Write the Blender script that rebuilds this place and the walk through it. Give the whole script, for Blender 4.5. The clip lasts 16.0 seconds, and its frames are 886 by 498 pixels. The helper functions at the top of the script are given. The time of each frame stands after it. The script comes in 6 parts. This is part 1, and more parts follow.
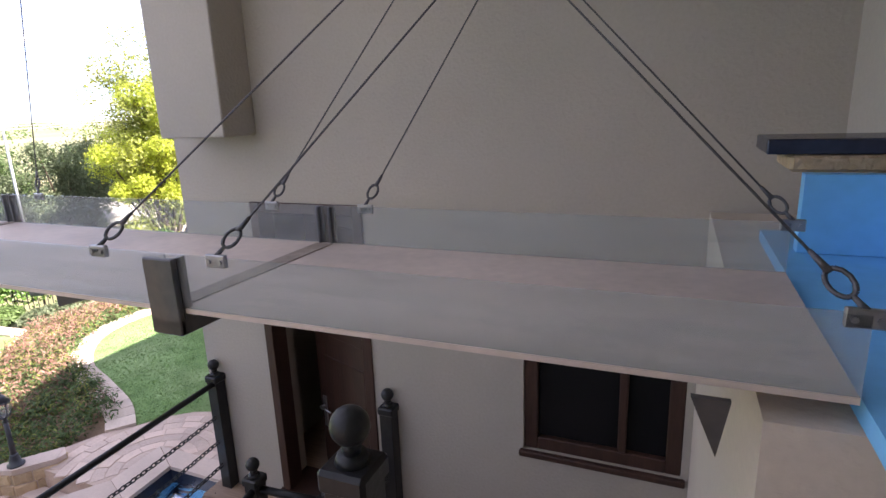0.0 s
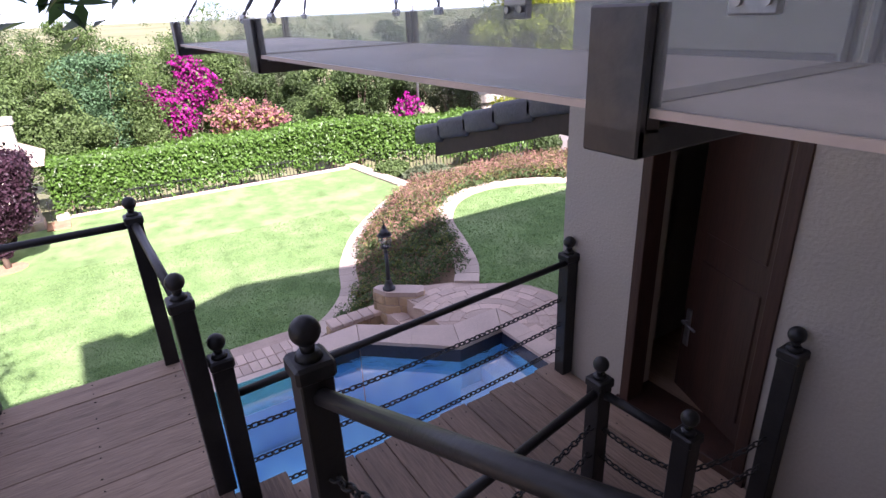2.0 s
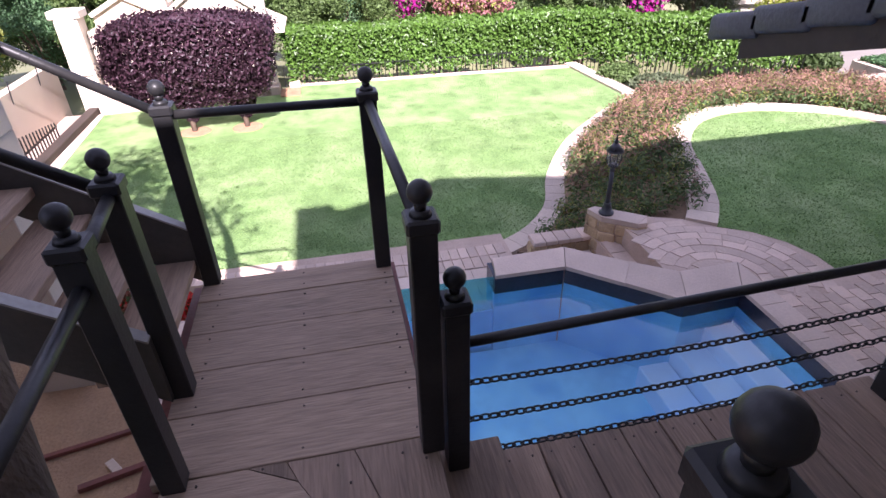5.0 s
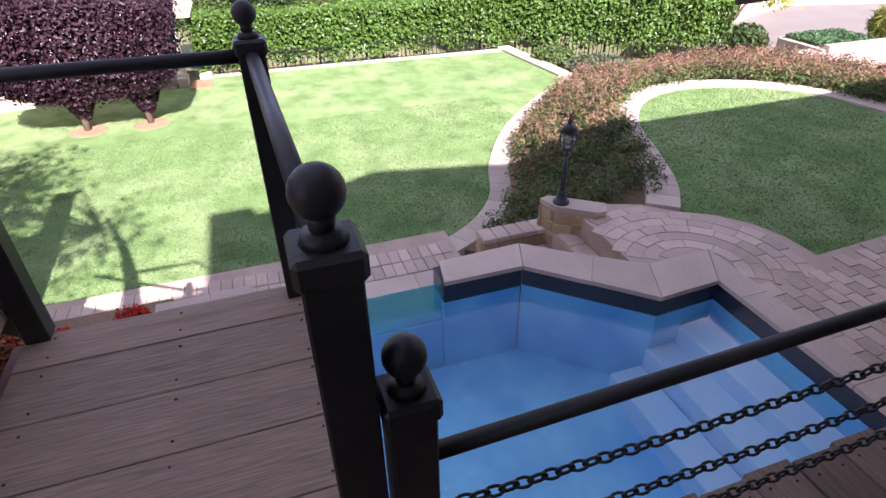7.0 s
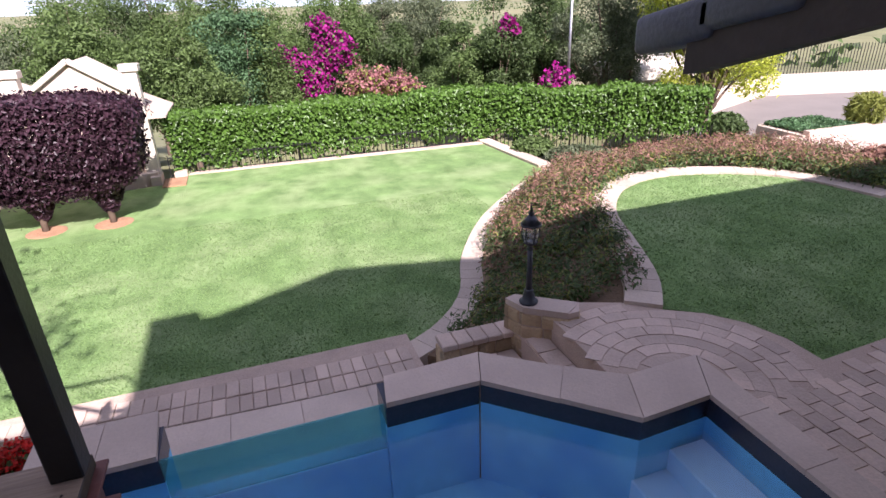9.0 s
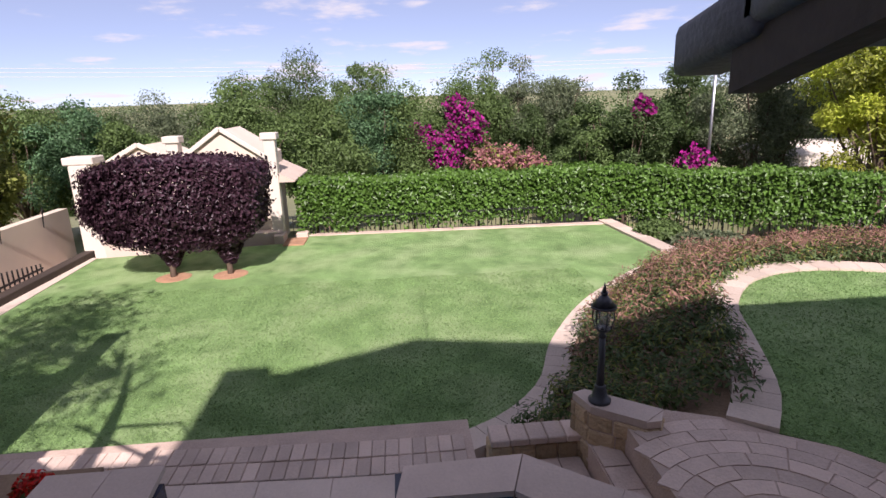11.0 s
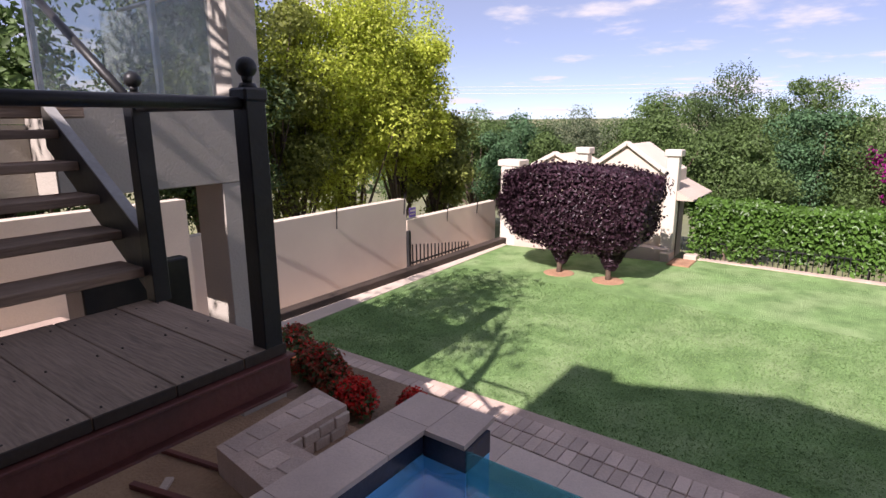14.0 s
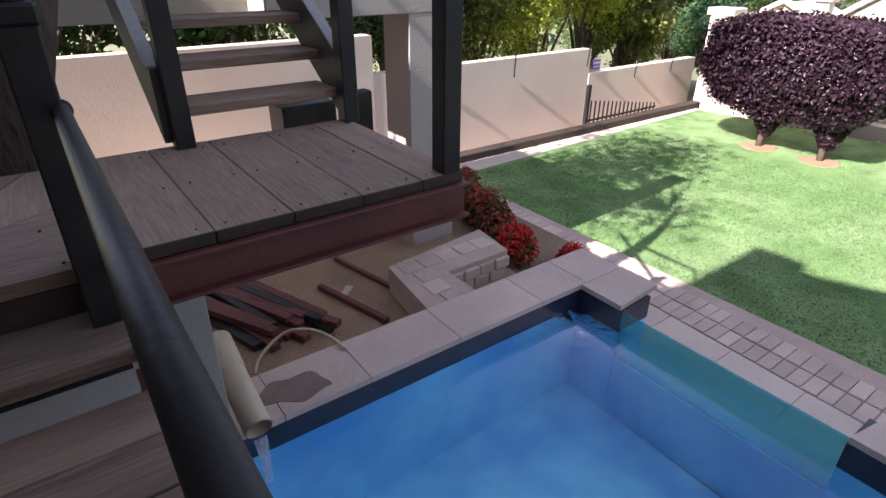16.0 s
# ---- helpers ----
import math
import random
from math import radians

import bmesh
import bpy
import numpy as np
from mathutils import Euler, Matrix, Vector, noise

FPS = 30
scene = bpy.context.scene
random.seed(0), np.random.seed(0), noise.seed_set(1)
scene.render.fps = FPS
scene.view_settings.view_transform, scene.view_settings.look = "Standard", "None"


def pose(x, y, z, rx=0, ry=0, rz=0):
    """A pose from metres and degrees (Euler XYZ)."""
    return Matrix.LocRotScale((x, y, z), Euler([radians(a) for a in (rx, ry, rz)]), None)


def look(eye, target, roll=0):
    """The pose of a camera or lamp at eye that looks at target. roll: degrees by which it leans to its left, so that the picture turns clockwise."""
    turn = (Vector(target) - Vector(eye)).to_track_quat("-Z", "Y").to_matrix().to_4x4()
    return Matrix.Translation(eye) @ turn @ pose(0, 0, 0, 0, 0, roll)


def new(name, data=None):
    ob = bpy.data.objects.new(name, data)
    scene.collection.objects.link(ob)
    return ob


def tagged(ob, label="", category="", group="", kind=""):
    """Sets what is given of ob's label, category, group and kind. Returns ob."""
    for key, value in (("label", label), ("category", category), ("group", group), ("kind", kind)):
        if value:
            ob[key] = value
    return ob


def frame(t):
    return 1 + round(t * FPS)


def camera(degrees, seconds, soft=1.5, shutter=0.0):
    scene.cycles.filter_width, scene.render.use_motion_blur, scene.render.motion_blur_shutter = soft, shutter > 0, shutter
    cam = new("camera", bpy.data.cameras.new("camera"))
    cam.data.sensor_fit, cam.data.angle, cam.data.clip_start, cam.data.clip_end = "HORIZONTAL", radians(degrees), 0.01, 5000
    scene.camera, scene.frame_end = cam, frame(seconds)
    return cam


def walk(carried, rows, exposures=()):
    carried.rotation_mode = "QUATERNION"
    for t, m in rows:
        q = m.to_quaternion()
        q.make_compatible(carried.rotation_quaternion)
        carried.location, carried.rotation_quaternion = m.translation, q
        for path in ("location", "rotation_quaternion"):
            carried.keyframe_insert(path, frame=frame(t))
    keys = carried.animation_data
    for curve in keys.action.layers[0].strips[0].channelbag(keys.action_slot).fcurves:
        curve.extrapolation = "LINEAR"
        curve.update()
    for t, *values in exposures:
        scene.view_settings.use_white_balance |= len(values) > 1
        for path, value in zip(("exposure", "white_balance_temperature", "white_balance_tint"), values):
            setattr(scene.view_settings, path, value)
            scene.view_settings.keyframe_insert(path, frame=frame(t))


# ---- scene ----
cam = camera(76.7, 16.0)
PATH = [
    (0, (-0.020, 0.146, 4.710), (-0.774, 1.932, 4.220), -2.2),
    (0.5, (-0.219, 0.263, 4.595), (-1.249, 1.902, 4.093), -2.8),
    (1, (-0.364, 0.316, 4.545), (-1.686, 1.726, 4.032), -2.5),
    (1.5, (-0.482, 0.366, 4.473), (-1.968, 1.551, 3.850), -2.4),
    (2, (-0.574, 0.436, 4.415), (-2.135, 1.409, 3.630), -2.5),
    (2.5, (-0.656, 0.457, 4.371), (-2.269, 1.191, 3.444), -2.7),
    (3, (-0.733, 0.423, 4.339), (-2.382, 0.926, 3.325), -2.4),
    (3.5, (-0.851, 0.390, 4.335), (-2.505, 0.768, 3.276), -1.9),
    (4, (-1.013, 0.376, 4.318), (-2.677, 0.692, 3.255), -1.7),
    (6.5, (-1.935, 0.462, 3.901), (-3.570, 0.852, 2.817), -0.9),
    (7, (-2.100, 0.536, 3.823), (-3.693, 1.063, 2.735), -1.0),
    (7.5, (-2.232, 0.692, 3.750), (-3.819, 1.252, 2.669), -1.5),
    (8, (-2.379, 0.841, 3.716), (-4.008, 1.438, 2.722), -1.3),
    (8.5, (-2.455, 0.981, 3.684), (-4.141, 1.614, 2.815), -1.3),
    (11, (-2.855, 1.866, 3.345), (-4.778, 2.011, 2.817), -1.9),
    (11.5, (-2.865, 1.998, 3.388), (-4.802, 1.916, 2.894), -1.5),
    (12, (-2.816, 2.108, 3.401), (-4.734, 1.776, 2.940), -1.3),
    (12.5, (-2.784, 2.173, 3.406), (-4.646, 1.592, 2.965), -0.9),
    (13, (-2.744, 2.269, 3.426), (-4.498, 1.414, 2.991), -0.7),
    (13.5, (-2.723, 2.290, 3.386), (-4.385, 1.265, 2.952), -0.4),
    (14, (-2.713, 2.281, 3.341), (-4.286, 1.131, 2.891), -0.3),
    (14.5, (-2.700, 2.284, 3.292), (-4.105, 0.975, 2.733), -0.2),
    (15, (-2.706, 2.249, 3.259), (-3.961, 0.862, 2.553), 0.1),
    (15.5, (-2.706, 2.236, 3.241), (-3.848, 0.813, 2.422), 0.2),
    (16, (-2.703, 2.223, 3.237), (-3.753, 0.791, 2.316), 0.4),
]
EXPOSURES = [(0, 2.98, 6750, 23), (1, 2.6, 6500, 29), (2, 2.36, 6250, 35), (4, 2.3, 6150, 34), (6.5, 2.12, 6350, 33), (8.5, 1.82, 6350, 30), (11, 1.15, 6550, 27), (13, 1.15, 6550, 27), (14.5, 1.4, 6450, 26), (16, 1.95, 6200, 22)]
walk(cam, [(t, look(eye, target, roll)) for t, eye, target, roll in PATH], EXPOSURES)

# ---- light and sky ----
SUN_EL, SUN_AZ = 42.0, 3.0            # degrees; azimuth from +x towards +y
world = bpy.data.worlds.new("sky")
scene.world = world
world.use_nodes = True
wn, wl = world.node_tree.nodes, world.node_tree.links
sky = wn.new("ShaderNodeTexSky")
sky.sky_type = "NISHITA"
sky.sun_disc = False
sky.sun_elevation = radians(SUN_EL)
sky.sun_rotation = radians(90 - SUN_AZ)
sky.altitude, sky.air_density, sky.dust_density, sky.ozone_density = 1700.0, 0.50, 0.3, 0.8
wn["Background"].inputs[1].default_value = 0.113
# thin high haze over the whole dome, and small fair weather clouds
veil = wn.new("ShaderNodeMix")
veil.data_type = "RGBA"
veil.inputs[0].default_value = 0.66
veil.inputs[7].default_value = (1.62, 1.80, 2.25, 1)
wl.new(sky.outputs[0], veil.inputs[6])
tcw = wn.new("ShaderNodeTexCoord")
sep = wn.new("ShaderNodeSeparateXYZ")
wl.new(tcw.outputs["Generated"], sep.inputs[0])
up = wn.new("ShaderNodeMath")
up.operation = "MAXIMUM"
up.inputs[1].default_value = 0.0
wl.new(sep.outputs["Z"], up.inputs[0])
low_ = wn.new("ShaderNodeMath")
low_.operation = "ADD"
low_.inputs[1].default_value = 0.10
wl.new(up.outputs[0], low_.inputs[0])
flat = wn.new("ShaderNodeVectorMath")
flat.operation = "DIVIDE"
wl.new(tcw.outputs["Generated"], flat.inputs[0])
wl.new(low_.outputs[0], flat.inputs[1])
puff = wn.new("ShaderNodeTexNoise")
puff.inputs["Scale"].default_value, puff.inputs["Detail"].default_value, puff.inputs["Roughness"].default_value = 1.35, 7, 0.55
wl.new(flat.outputs[0], puff.inputs["Vector"])
cover = wn.new("ShaderNodeMapRange")
cover.interpolation_type = "SMOOTHSTEP"
cover.inputs["From Min"].default_value, cover.inputs["From Max"].default_value = 0.52, 0.68
cover.inputs["To Max"].default_value = 0.9
wl.new(puff.outputs[0], cover.inputs[0])
cloudy = wn.new("ShaderNodeMix")
cloudy.data_type = "RGBA"
cloudy.inputs[7].default_value = (3.6, 3.55, 3.6, 1)
wl.new(cover.outputs[0], cloudy.inputs[0])
wl.new(veil.outputs[2], cloudy.inputs[6])
wl.new(cloudy.outputs[2], wn["Background"].inputs[0])
sun = new("sun", bpy.data.lights.new("sun", "SUN"))
sun.data.energy, sun.data.angle, sun.data.color = 3.6, radians(0.5), (1.0, 0.97, 0.92)
sdir = Vector((math.cos(radians(SUN_EL)) * math.cos(radians(SUN_AZ)), math.cos(radians(SUN_EL)) * math.sin(radians(SUN_AZ)), math.sin(radians(SUN_EL))))
sun.matrix_world = look((0, 0, 40), Vector((0, 0, 40)) - sdir)


# ---- materials ----
def mat(name, col, rough=0.6, vary=0.25, scale=3.0, fine=40.0, bump=0.15, metal=0.0, spec=0.5, per=0.0, island=0.0, stretch=None, stain=None, stain_scale=0.6, stain_amount=0.5, trans=0.0, dist=0.02):
    """A surface with two scales of variation, bump, and optional per-object or per-island change and stains."""
    m = bpy.data.materials.new(name)
    m.use_nodes = True
    n, l = m.node_tree.nodes, m.node_tree.links
    b = n["Principled BSDF"]
    tc = n.new("ShaderNodeNewGeometry")
    mp = n.new("ShaderNodeMapping")
    l.new(tc.outputs["Position"], mp.inputs[0])
    if stretch:
        mp.inputs["Scale"].default_value = stretch
    n1, n2 = n.new("ShaderNodeTexNoise"), n.new("ShaderNodeTexNoise")
    n1.inputs["Scale"].default_value, n2.inputs["Scale"].default_value = scale, fine
    n1.inputs["Detail"].default_value, n2.inputs["Detail"].default_value = 4, 5
    for k in (n1, n2):
        l.new(mp.outputs[0], k.inputs["Vector"])
    mx = n.new("ShaderNodeMix")
    mx.data_type = "FLOAT"
    mx.inputs[0].default_value = 0.45
    l.new(n1.outputs[0], mx.inputs[2])
    l.new(n2.outputs[0], mx.inputs[3])
    val = mx.outputs[0]
    if per or island:
        src = n.new("ShaderNodeObjectInfo").outputs["Random"] if per else tc.outputs["Random Per Island"]
        mm = n.new("ShaderNodeMath")
        mm.operation = "MULTIPLY_ADD"
        l.new(src, mm.inputs[0])
        mm.inputs[1].default_value = (per or island)
        l.new(val, mm.inputs[2])
        sb = n.new("ShaderNodeMath")
        sb.operation = "SUBTRACT"
        l.new(mm.outputs[0], sb.inputs[0])
        sb.inputs[1].default_value = (per or island) / 2
        val = sb.outputs[0]
    ramp = n.new("ShaderNodeValToRGB")
    lo = tuple(max(0, c * (1 - vary)) for c in col)
    hi = tuple(min(1, c * (1 + vary)) for c in col)
    ramp.color_ramp.elements[0].position, ramp.color_ramp.elements[1].position = 0.3, 0.7
    ramp.color_ramp.elements[0].color, ramp.color_ramp.elements[1].color = (*lo, 1), (*hi, 1)
    l.new(val, ramp.inputs[0])
    out = ramp.outputs[0]
    if stain:
        n3 = n.new("ShaderNodeTexNoise")
        n3.inputs["Scale"].default_value, n3.inputs["Detail"].default_value = stain_scale, 6
        l.new(mp.outputs[0], n3.inputs["Vector"])
        r3 = n.new("ShaderNodeValToRGB")
        r3.color_ramp.elements[0].position, r3.color_ramp.elements[1].position = 0.45, 0.7
        l.new(n3.outputs[0], r3.inputs[0])
        ml = n.new("ShaderNodeMath")
        ml.operation = "MULTIPLY"
        ml.inputs[1].default_value = stain_amount
        l.new(r3.outputs[0], ml.inputs[0])
        mc = n.new("ShaderNodeMix")
        mc.data_type = "RGBA"
        l.new(ml.outputs[0], mc.inputs[0])
        l.new(out, mc.inputs[6])
        mc.inputs[7].default_value = (*stain, 1)
        out = mc.outputs[2]
    l.new(out, b.inputs["Base Color"])
    b.inputs["Roughness"].default_value, b.inputs["Metallic"].default_value = rough, metal
    b.inputs["Specular IOR Level"].default_value = spec
    if trans:
        tr = n.new("ShaderNodeBsdfTranslucent")
        l.new(out, tr.inputs[0])
        ms = n.new("ShaderNodeMixShader")
        ms.inputs[0].default_value = trans
        l.new(b.outputs[0], ms.inputs[1])
        l.new(tr.outputs[0], ms.inputs[2])
        l.new(ms.outputs[0], n["Material Output"].inputs[0])
    if bump:
        bp = n.new("ShaderNodeBump")
        bp.inputs["Strength"].default_value, bp.inputs["Distance"].default_value = bump, dist
        l.new(n2.outputs[0], bp.inputs["Height"])
        l.new(bp.outputs[0], b.inputs["Normal"])
    return m


def glass(name, col, rough=0.02, mix=0.85, dust=None):
    """A thin see-through pane: clear transmission with a reflective, slightly dusty face."""
    m = bpy.data.materials.new(name)
    m.use_nodes = True
    n, l = m.node_tree.nodes, m.node_tree.links
    b = n["Principled BSDF"]
    b.inputs["Base Color"].default_value = (*(dust or col), 1)
    b.inputs["Roughness"].default_value = rough
    tr = n.new("ShaderNodeBsdfTransparent")
    tr.inputs[0].default_value = (*col, 1)
    ms = n.new("ShaderNodeMixShader")
    nz = n.new("ShaderNodeTexNoise")
    nz.inputs["Scale"].default_value = 2.5
    nz.inputs["Detail"].default_value = 6
    mr = n.new("ShaderNodeMapRange")
    mr.inputs["From Min"].default_value, mr.inputs["From Max"].default_value = 0.3, 0.7
    mr.inputs["To Min"].default_value, mr.inputs["To Max"].default_value = max(0, mix - 0.08), min(1, mix + 0.08)
    l.new(nz.outputs[0], mr.inputs[0])
    l.new(mr.outputs[0], ms.inputs[0])
    l.new(b.outputs[0], ms.inputs[1])
    l.new(tr.outputs[0], ms.inputs[2])
    l.new(ms.outputs[0], n["Material Output"].inputs[0])
    return m


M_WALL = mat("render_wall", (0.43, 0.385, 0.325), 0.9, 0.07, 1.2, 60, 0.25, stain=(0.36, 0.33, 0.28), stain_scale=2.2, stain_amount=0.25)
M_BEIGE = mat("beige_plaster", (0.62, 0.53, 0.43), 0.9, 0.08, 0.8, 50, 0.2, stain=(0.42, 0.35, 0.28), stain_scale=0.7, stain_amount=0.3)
M_CREAM = mat("cream_plaster", (0.58, 0.52, 0.44), 0.9, 0.07, 1.0, 50, 0.2)
M_LAWN = mat("lawn_turf", (0.185, 0.30, 0.11), 0.95, 0.42, 2.6, 45, 0.9, spec=0.1, stain=(0.325, 0.40, 0.205), stain_scale=1.3, stain_amount=0.6, dist=0.04)
M_BLADE = mat("grass_blades", (0.20, 0.32, 0.12), 0.8, 0.3, 1.0, 10, 0, spec=0.15, island=0.6, trans=0.35)
M_EARTH = mat("bare_earth", (0.24, 0.16, 0.10), 0.95, 0.3, 2, 30, 0.6)
M_FIELD = mat("dry_field", (0.16, 0.17, 0.075), 0.95, 0.4, 0.02, 0.3, 0.0, stain=(0.30, 0.27, 0.15), stain_scale=0.008, stain_amount=0.7)
M_DRIVE = mat("drive_paving", (0.40, 0.30, 0.245), 0.85, 0.15, 1.5, 30, 0.3)
M_PAVER = mat("stone_paver", (0.60, 0.46, 0.375), 0.85, 0.16, 3, 45, 0.4, per=0.5, stain=(0.22, 0.17, 0.14), stain_scale=1.4, stain_amount=0.35)
M_PAVERJ = mat("stone_pavers_joined", (0.60, 0.46, 0.375), 0.85, 0.16, 3, 45, 0.4, island=0.5, stain=(0.22, 0.17, 0.14), stain_scale=1.4, stain_amount=0.35)
M_COPING = mat("coping_slab", (0.62, 0.49, 0.405), 0.8, 0.12, 2, 50, 0.25, per=0.35, stain=(0.34, 0.26, 0.22), stain_scale=1.2, stain_amount=0.35)
M_MORTAR = mat("mortar", (0.50, 0.375, 0.30), 0.95, 0.2, 4, 60, 0.4)
M_SANDSTONE = mat("rough_sandstone", (0.46, 0.33, 0.20), 0.9, 0.22, 5, 30, 0.8, per=0.6, dist=0.03)
M_KERB = mat("pale_kerb", (0.52, 0.42, 0.34), 0.85, 0.15, 2, 40, 0.3, per=0.4)
M_DECK = mat("weathered_deck_board", (0.29, 0.205, 0.145), 0.75, 0.5, 1.6, 16, 0.35, per=0.28, stretch=(6, 0.5, 6), stain=(0.13, 0.09, 0.066), stain_scale=1.6, stain_amount=0.7)
M_DECKX = mat("weathered_stair_board", (0.29, 0.20, 0.142), 0.75, 0.5, 1.6, 16, 0.35, per=0.28, stretch=(0.5, 6, 6), stain=(0.12, 0.085, 0.062), stain_scale=1.6, stain_amount=0.7)
M_BLACK = mat("black_painted_steel", (0.016, 0.016, 0.017), 0.42, 0.3, 4, 60, 0.08, spec=0.35, stain=(0.06, 0.055, 0.05), stain_scale=3, stain_amount=0.4)
M_RED = mat("red_oxide_steel", (0.15, 0.045, 0.035), 0.6, 0.25, 2, 30, 0.2, stain=(0.08, 0.03, 0.025), stain_scale=2.5, stain_amount=0.5)
M_TILE = mat("navy_pool_tile", (0.025, 0.03, 0.05), 0.25, 0.3, 8, 40, 0.05)
# blue paint; its deeper blotches put cloudy sky reflections into the colour
M_POOL = mat("pool_paint_with_reflections", (0.24, 0.66, 0.95), 0.6, 0.15, 1.2, 12, 0.1, stain=(0.07, 0.36, 0.80), stain_scale=1.5, stain_amount=0.75)
M_STEPB = mat("pale_blue_step_paint", (0.50, 0.74, 0.95), 0.6, 0.1, 2, 12, 0.1, stain=(0.30, 0.60, 0.92), stain_scale=2, stain_amount=0.5)
M_WEIR = mat("green_weir_wall", (0.10, 0.34, 0.38), 0.5, 0.15, 2, 20, 0.1)
M_WOOD = mat("dark_door_wood", (0.05, 0.022, 0.014), 0.55, 0.4, 1.5, 18, 0.15, stretch=(6, 6, 0.5))
M_TRUNK = mat("tree_bark", (0.11, 0.082, 0.062), 0.95, 0.4, 5, 30, 1.0, stretch=(1, 1, 0.35), stain=(0.20, 0.17, 0.135), stain_scale=4, stain_amount=0.4, dist=0.04)
M_TWIG = mat("twig_bark", (0.12, 0.085, 0.06), 0.95, 0.3, 5, 30, 0.5)
M_SLATE = mat("grey_roof_tile", (0.085, 0.085, 0.092), 0.6, 0.25, 3, 40, 0.3)
M_BEAM = mat("dark_rafter_wood", (0.045, 0.03, 0.022), 0.7, 0.3, 2, 20, 0.2)
M_STEEL = mat("zinc_steel", (0.42, 0.42, 0.43), 0.35, 0.2, 10, 60, 0.05, metal=0.9)
M_BRACKET = mat("grey_clamp_steel", (0.09, 0.09, 0.092), 0.45, 0.25, 5, 40, 0.1, metal=0.4, stain=(0.20, 0.12, 0.06), stain_scale=5, stain_amount=0.4)
M_REDSOIL = mat("orange_soil", (0.36, 0.20, 0.115), 0.95, 0.3, 5, 40, 0.6)
M_STRING = mat("grey_primed_steel", (0.055, 0.052, 0.048), 0.55, 0.25, 3, 40, 0.1, stain=(0.10, 0.075, 0.05), stain_scale=3, stain_amount=0.35)
M_ZINC = mat("pale_primed_steel", (0.30, 0.29, 0.27), 0.5, 0.2, 4, 40, 0.05)
M_CABLE = mat("steel_cable", (0.10, 0.10, 0.105), 0.5, 0.3, 60, 200, 0.2, metal=0.6)


def leafmat(name, col, vary=0.35, trans=0.3, rough=0.55):
    return mat(name, col, rough, vary, 1.2, 12, 0, spec=0.3, island=0.5, trans=trans)


L_DARK = leafmat("deep_green_leaf", (0.075, 0.12, 0.04), 0.3, 0.35)
L_MID = leafmat("mid_green_leaf", (0.115, 0.18, 0.055), 0.3, 0.38)
L_BLUE = leafmat("grey_green_leaf", (0.14, 0.175, 0.095), 0.3, 0.38)
L_YEL = leafmat("yellow_green_leaf", (0.50, 0.56, 0.085), 0.35, 0.55)
L_TEAL = leafmat("fresh_green_leaf", (0.085, 0.17, 0.075))
L_OLIVE = leafmat("olive_leaf", (0.23, 0.26, 0.06), 0.3, 0.4)
L_NEAR = leafmat("broad_tree_leaf", (0.05, 0.10, 0.03), rough=0.35)
L_HEDGE = leafmat("hedge_leaf", (0.085, 0.17, 0.03), rough=0.35)
L_PURPLE = leafmat("purple_leaf", (0.05, 0.024, 0.034), 0.4, 0.15, 0.4)
L_PINK = leafmat("magenta_bract", (0.34, 0.018, 0.20), 0.35, 0.35)
L_DUSTY = leafmat("dusty_pink_bract", (0.34, 0.15, 0.15), 0.35, 0.3)
L_RUST = leafmat("rusty_flower_spike", (0.25, 0.135, 0.10), 0.4, 0.2)
L_RUSSET = leafmat("russet_red_leaf", (0.33, 0.10, 0.055), 0.4, 0.3)
L_SHRUB = leafmat("low_shrub_leaf", (0.085, 0.135, 0.045))
L_RED = leafmat("red_flower", (0.62, 0.03, 0.02), 0.35, 0.3)


# ---- building helpers ----
def thing(name, label, category, at=(0, 0, 0), group=""):
    ob = new(name)
    ob.location = at
    ob.empty_display_size = 0.1
    return tagged(ob, label, category, group)


def mesh_of(name, bm, material, smooth=False):
    me = bpy.data.meshes.new(name)
    bm.to_mesh(me)
    bm.free()
    me.materials.append(material)
    if smooth:
        me.polygons.foreach_set("use_smooth", [True] * len(me.polygons))
    return me


def part(name, bm, material, parent=None, label="", smooth=False):
    """Links a bmesh, given in world places, as one mesh under its thing."""
    ob = new(name, mesh_of(name, bm, material, smooth))
    if parent:
        ob.parent = parent
        base = parent
        off = Vector((0, 0, 0))
        while base:
            off += base.location
            base = base.parent
        ob.location = -off
    if label:
        ob["label"] = label
    return ob


def struct(name, bm, material, label="", smooth=False):
    return tagged(part(name, bm, material, None, "", smooth), label, "", "", "structure")


def lone(name, bm, material, label, category, group="", smooth=False, kind=""):
    return tagged(part(name, bm, material, None, "", smooth), label, category, group, kind)


def box(bm, x0, y0, z0, x1, y1, z1, bevel=0.0, m=None):
    r = bmesh.ops.create_cube(bm, size=1.0)
    mm = Matrix.Translation(((x0 + x1) / 2, (y0 + y1) / 2, (z0 + z1) / 2)) @ Matrix.Diagonal((abs(x1 - x0), abs(y1 - y0), abs(z1 - z0), 1))
    bmesh.ops.transform(bm, matrix=(m @ mm) if m else mm, verts=r["verts"])
    if bevel:
        ed = list({e for v in r["verts"] for e in v.link_edges})
        bmesh.ops.bevel(bm, geom=ed, offset=bevel, segments=1, affect="EDGES", profile=0.5)
    return bm


def boxm(*a, **k):
    return box(bmesh.new(), *a, **k)


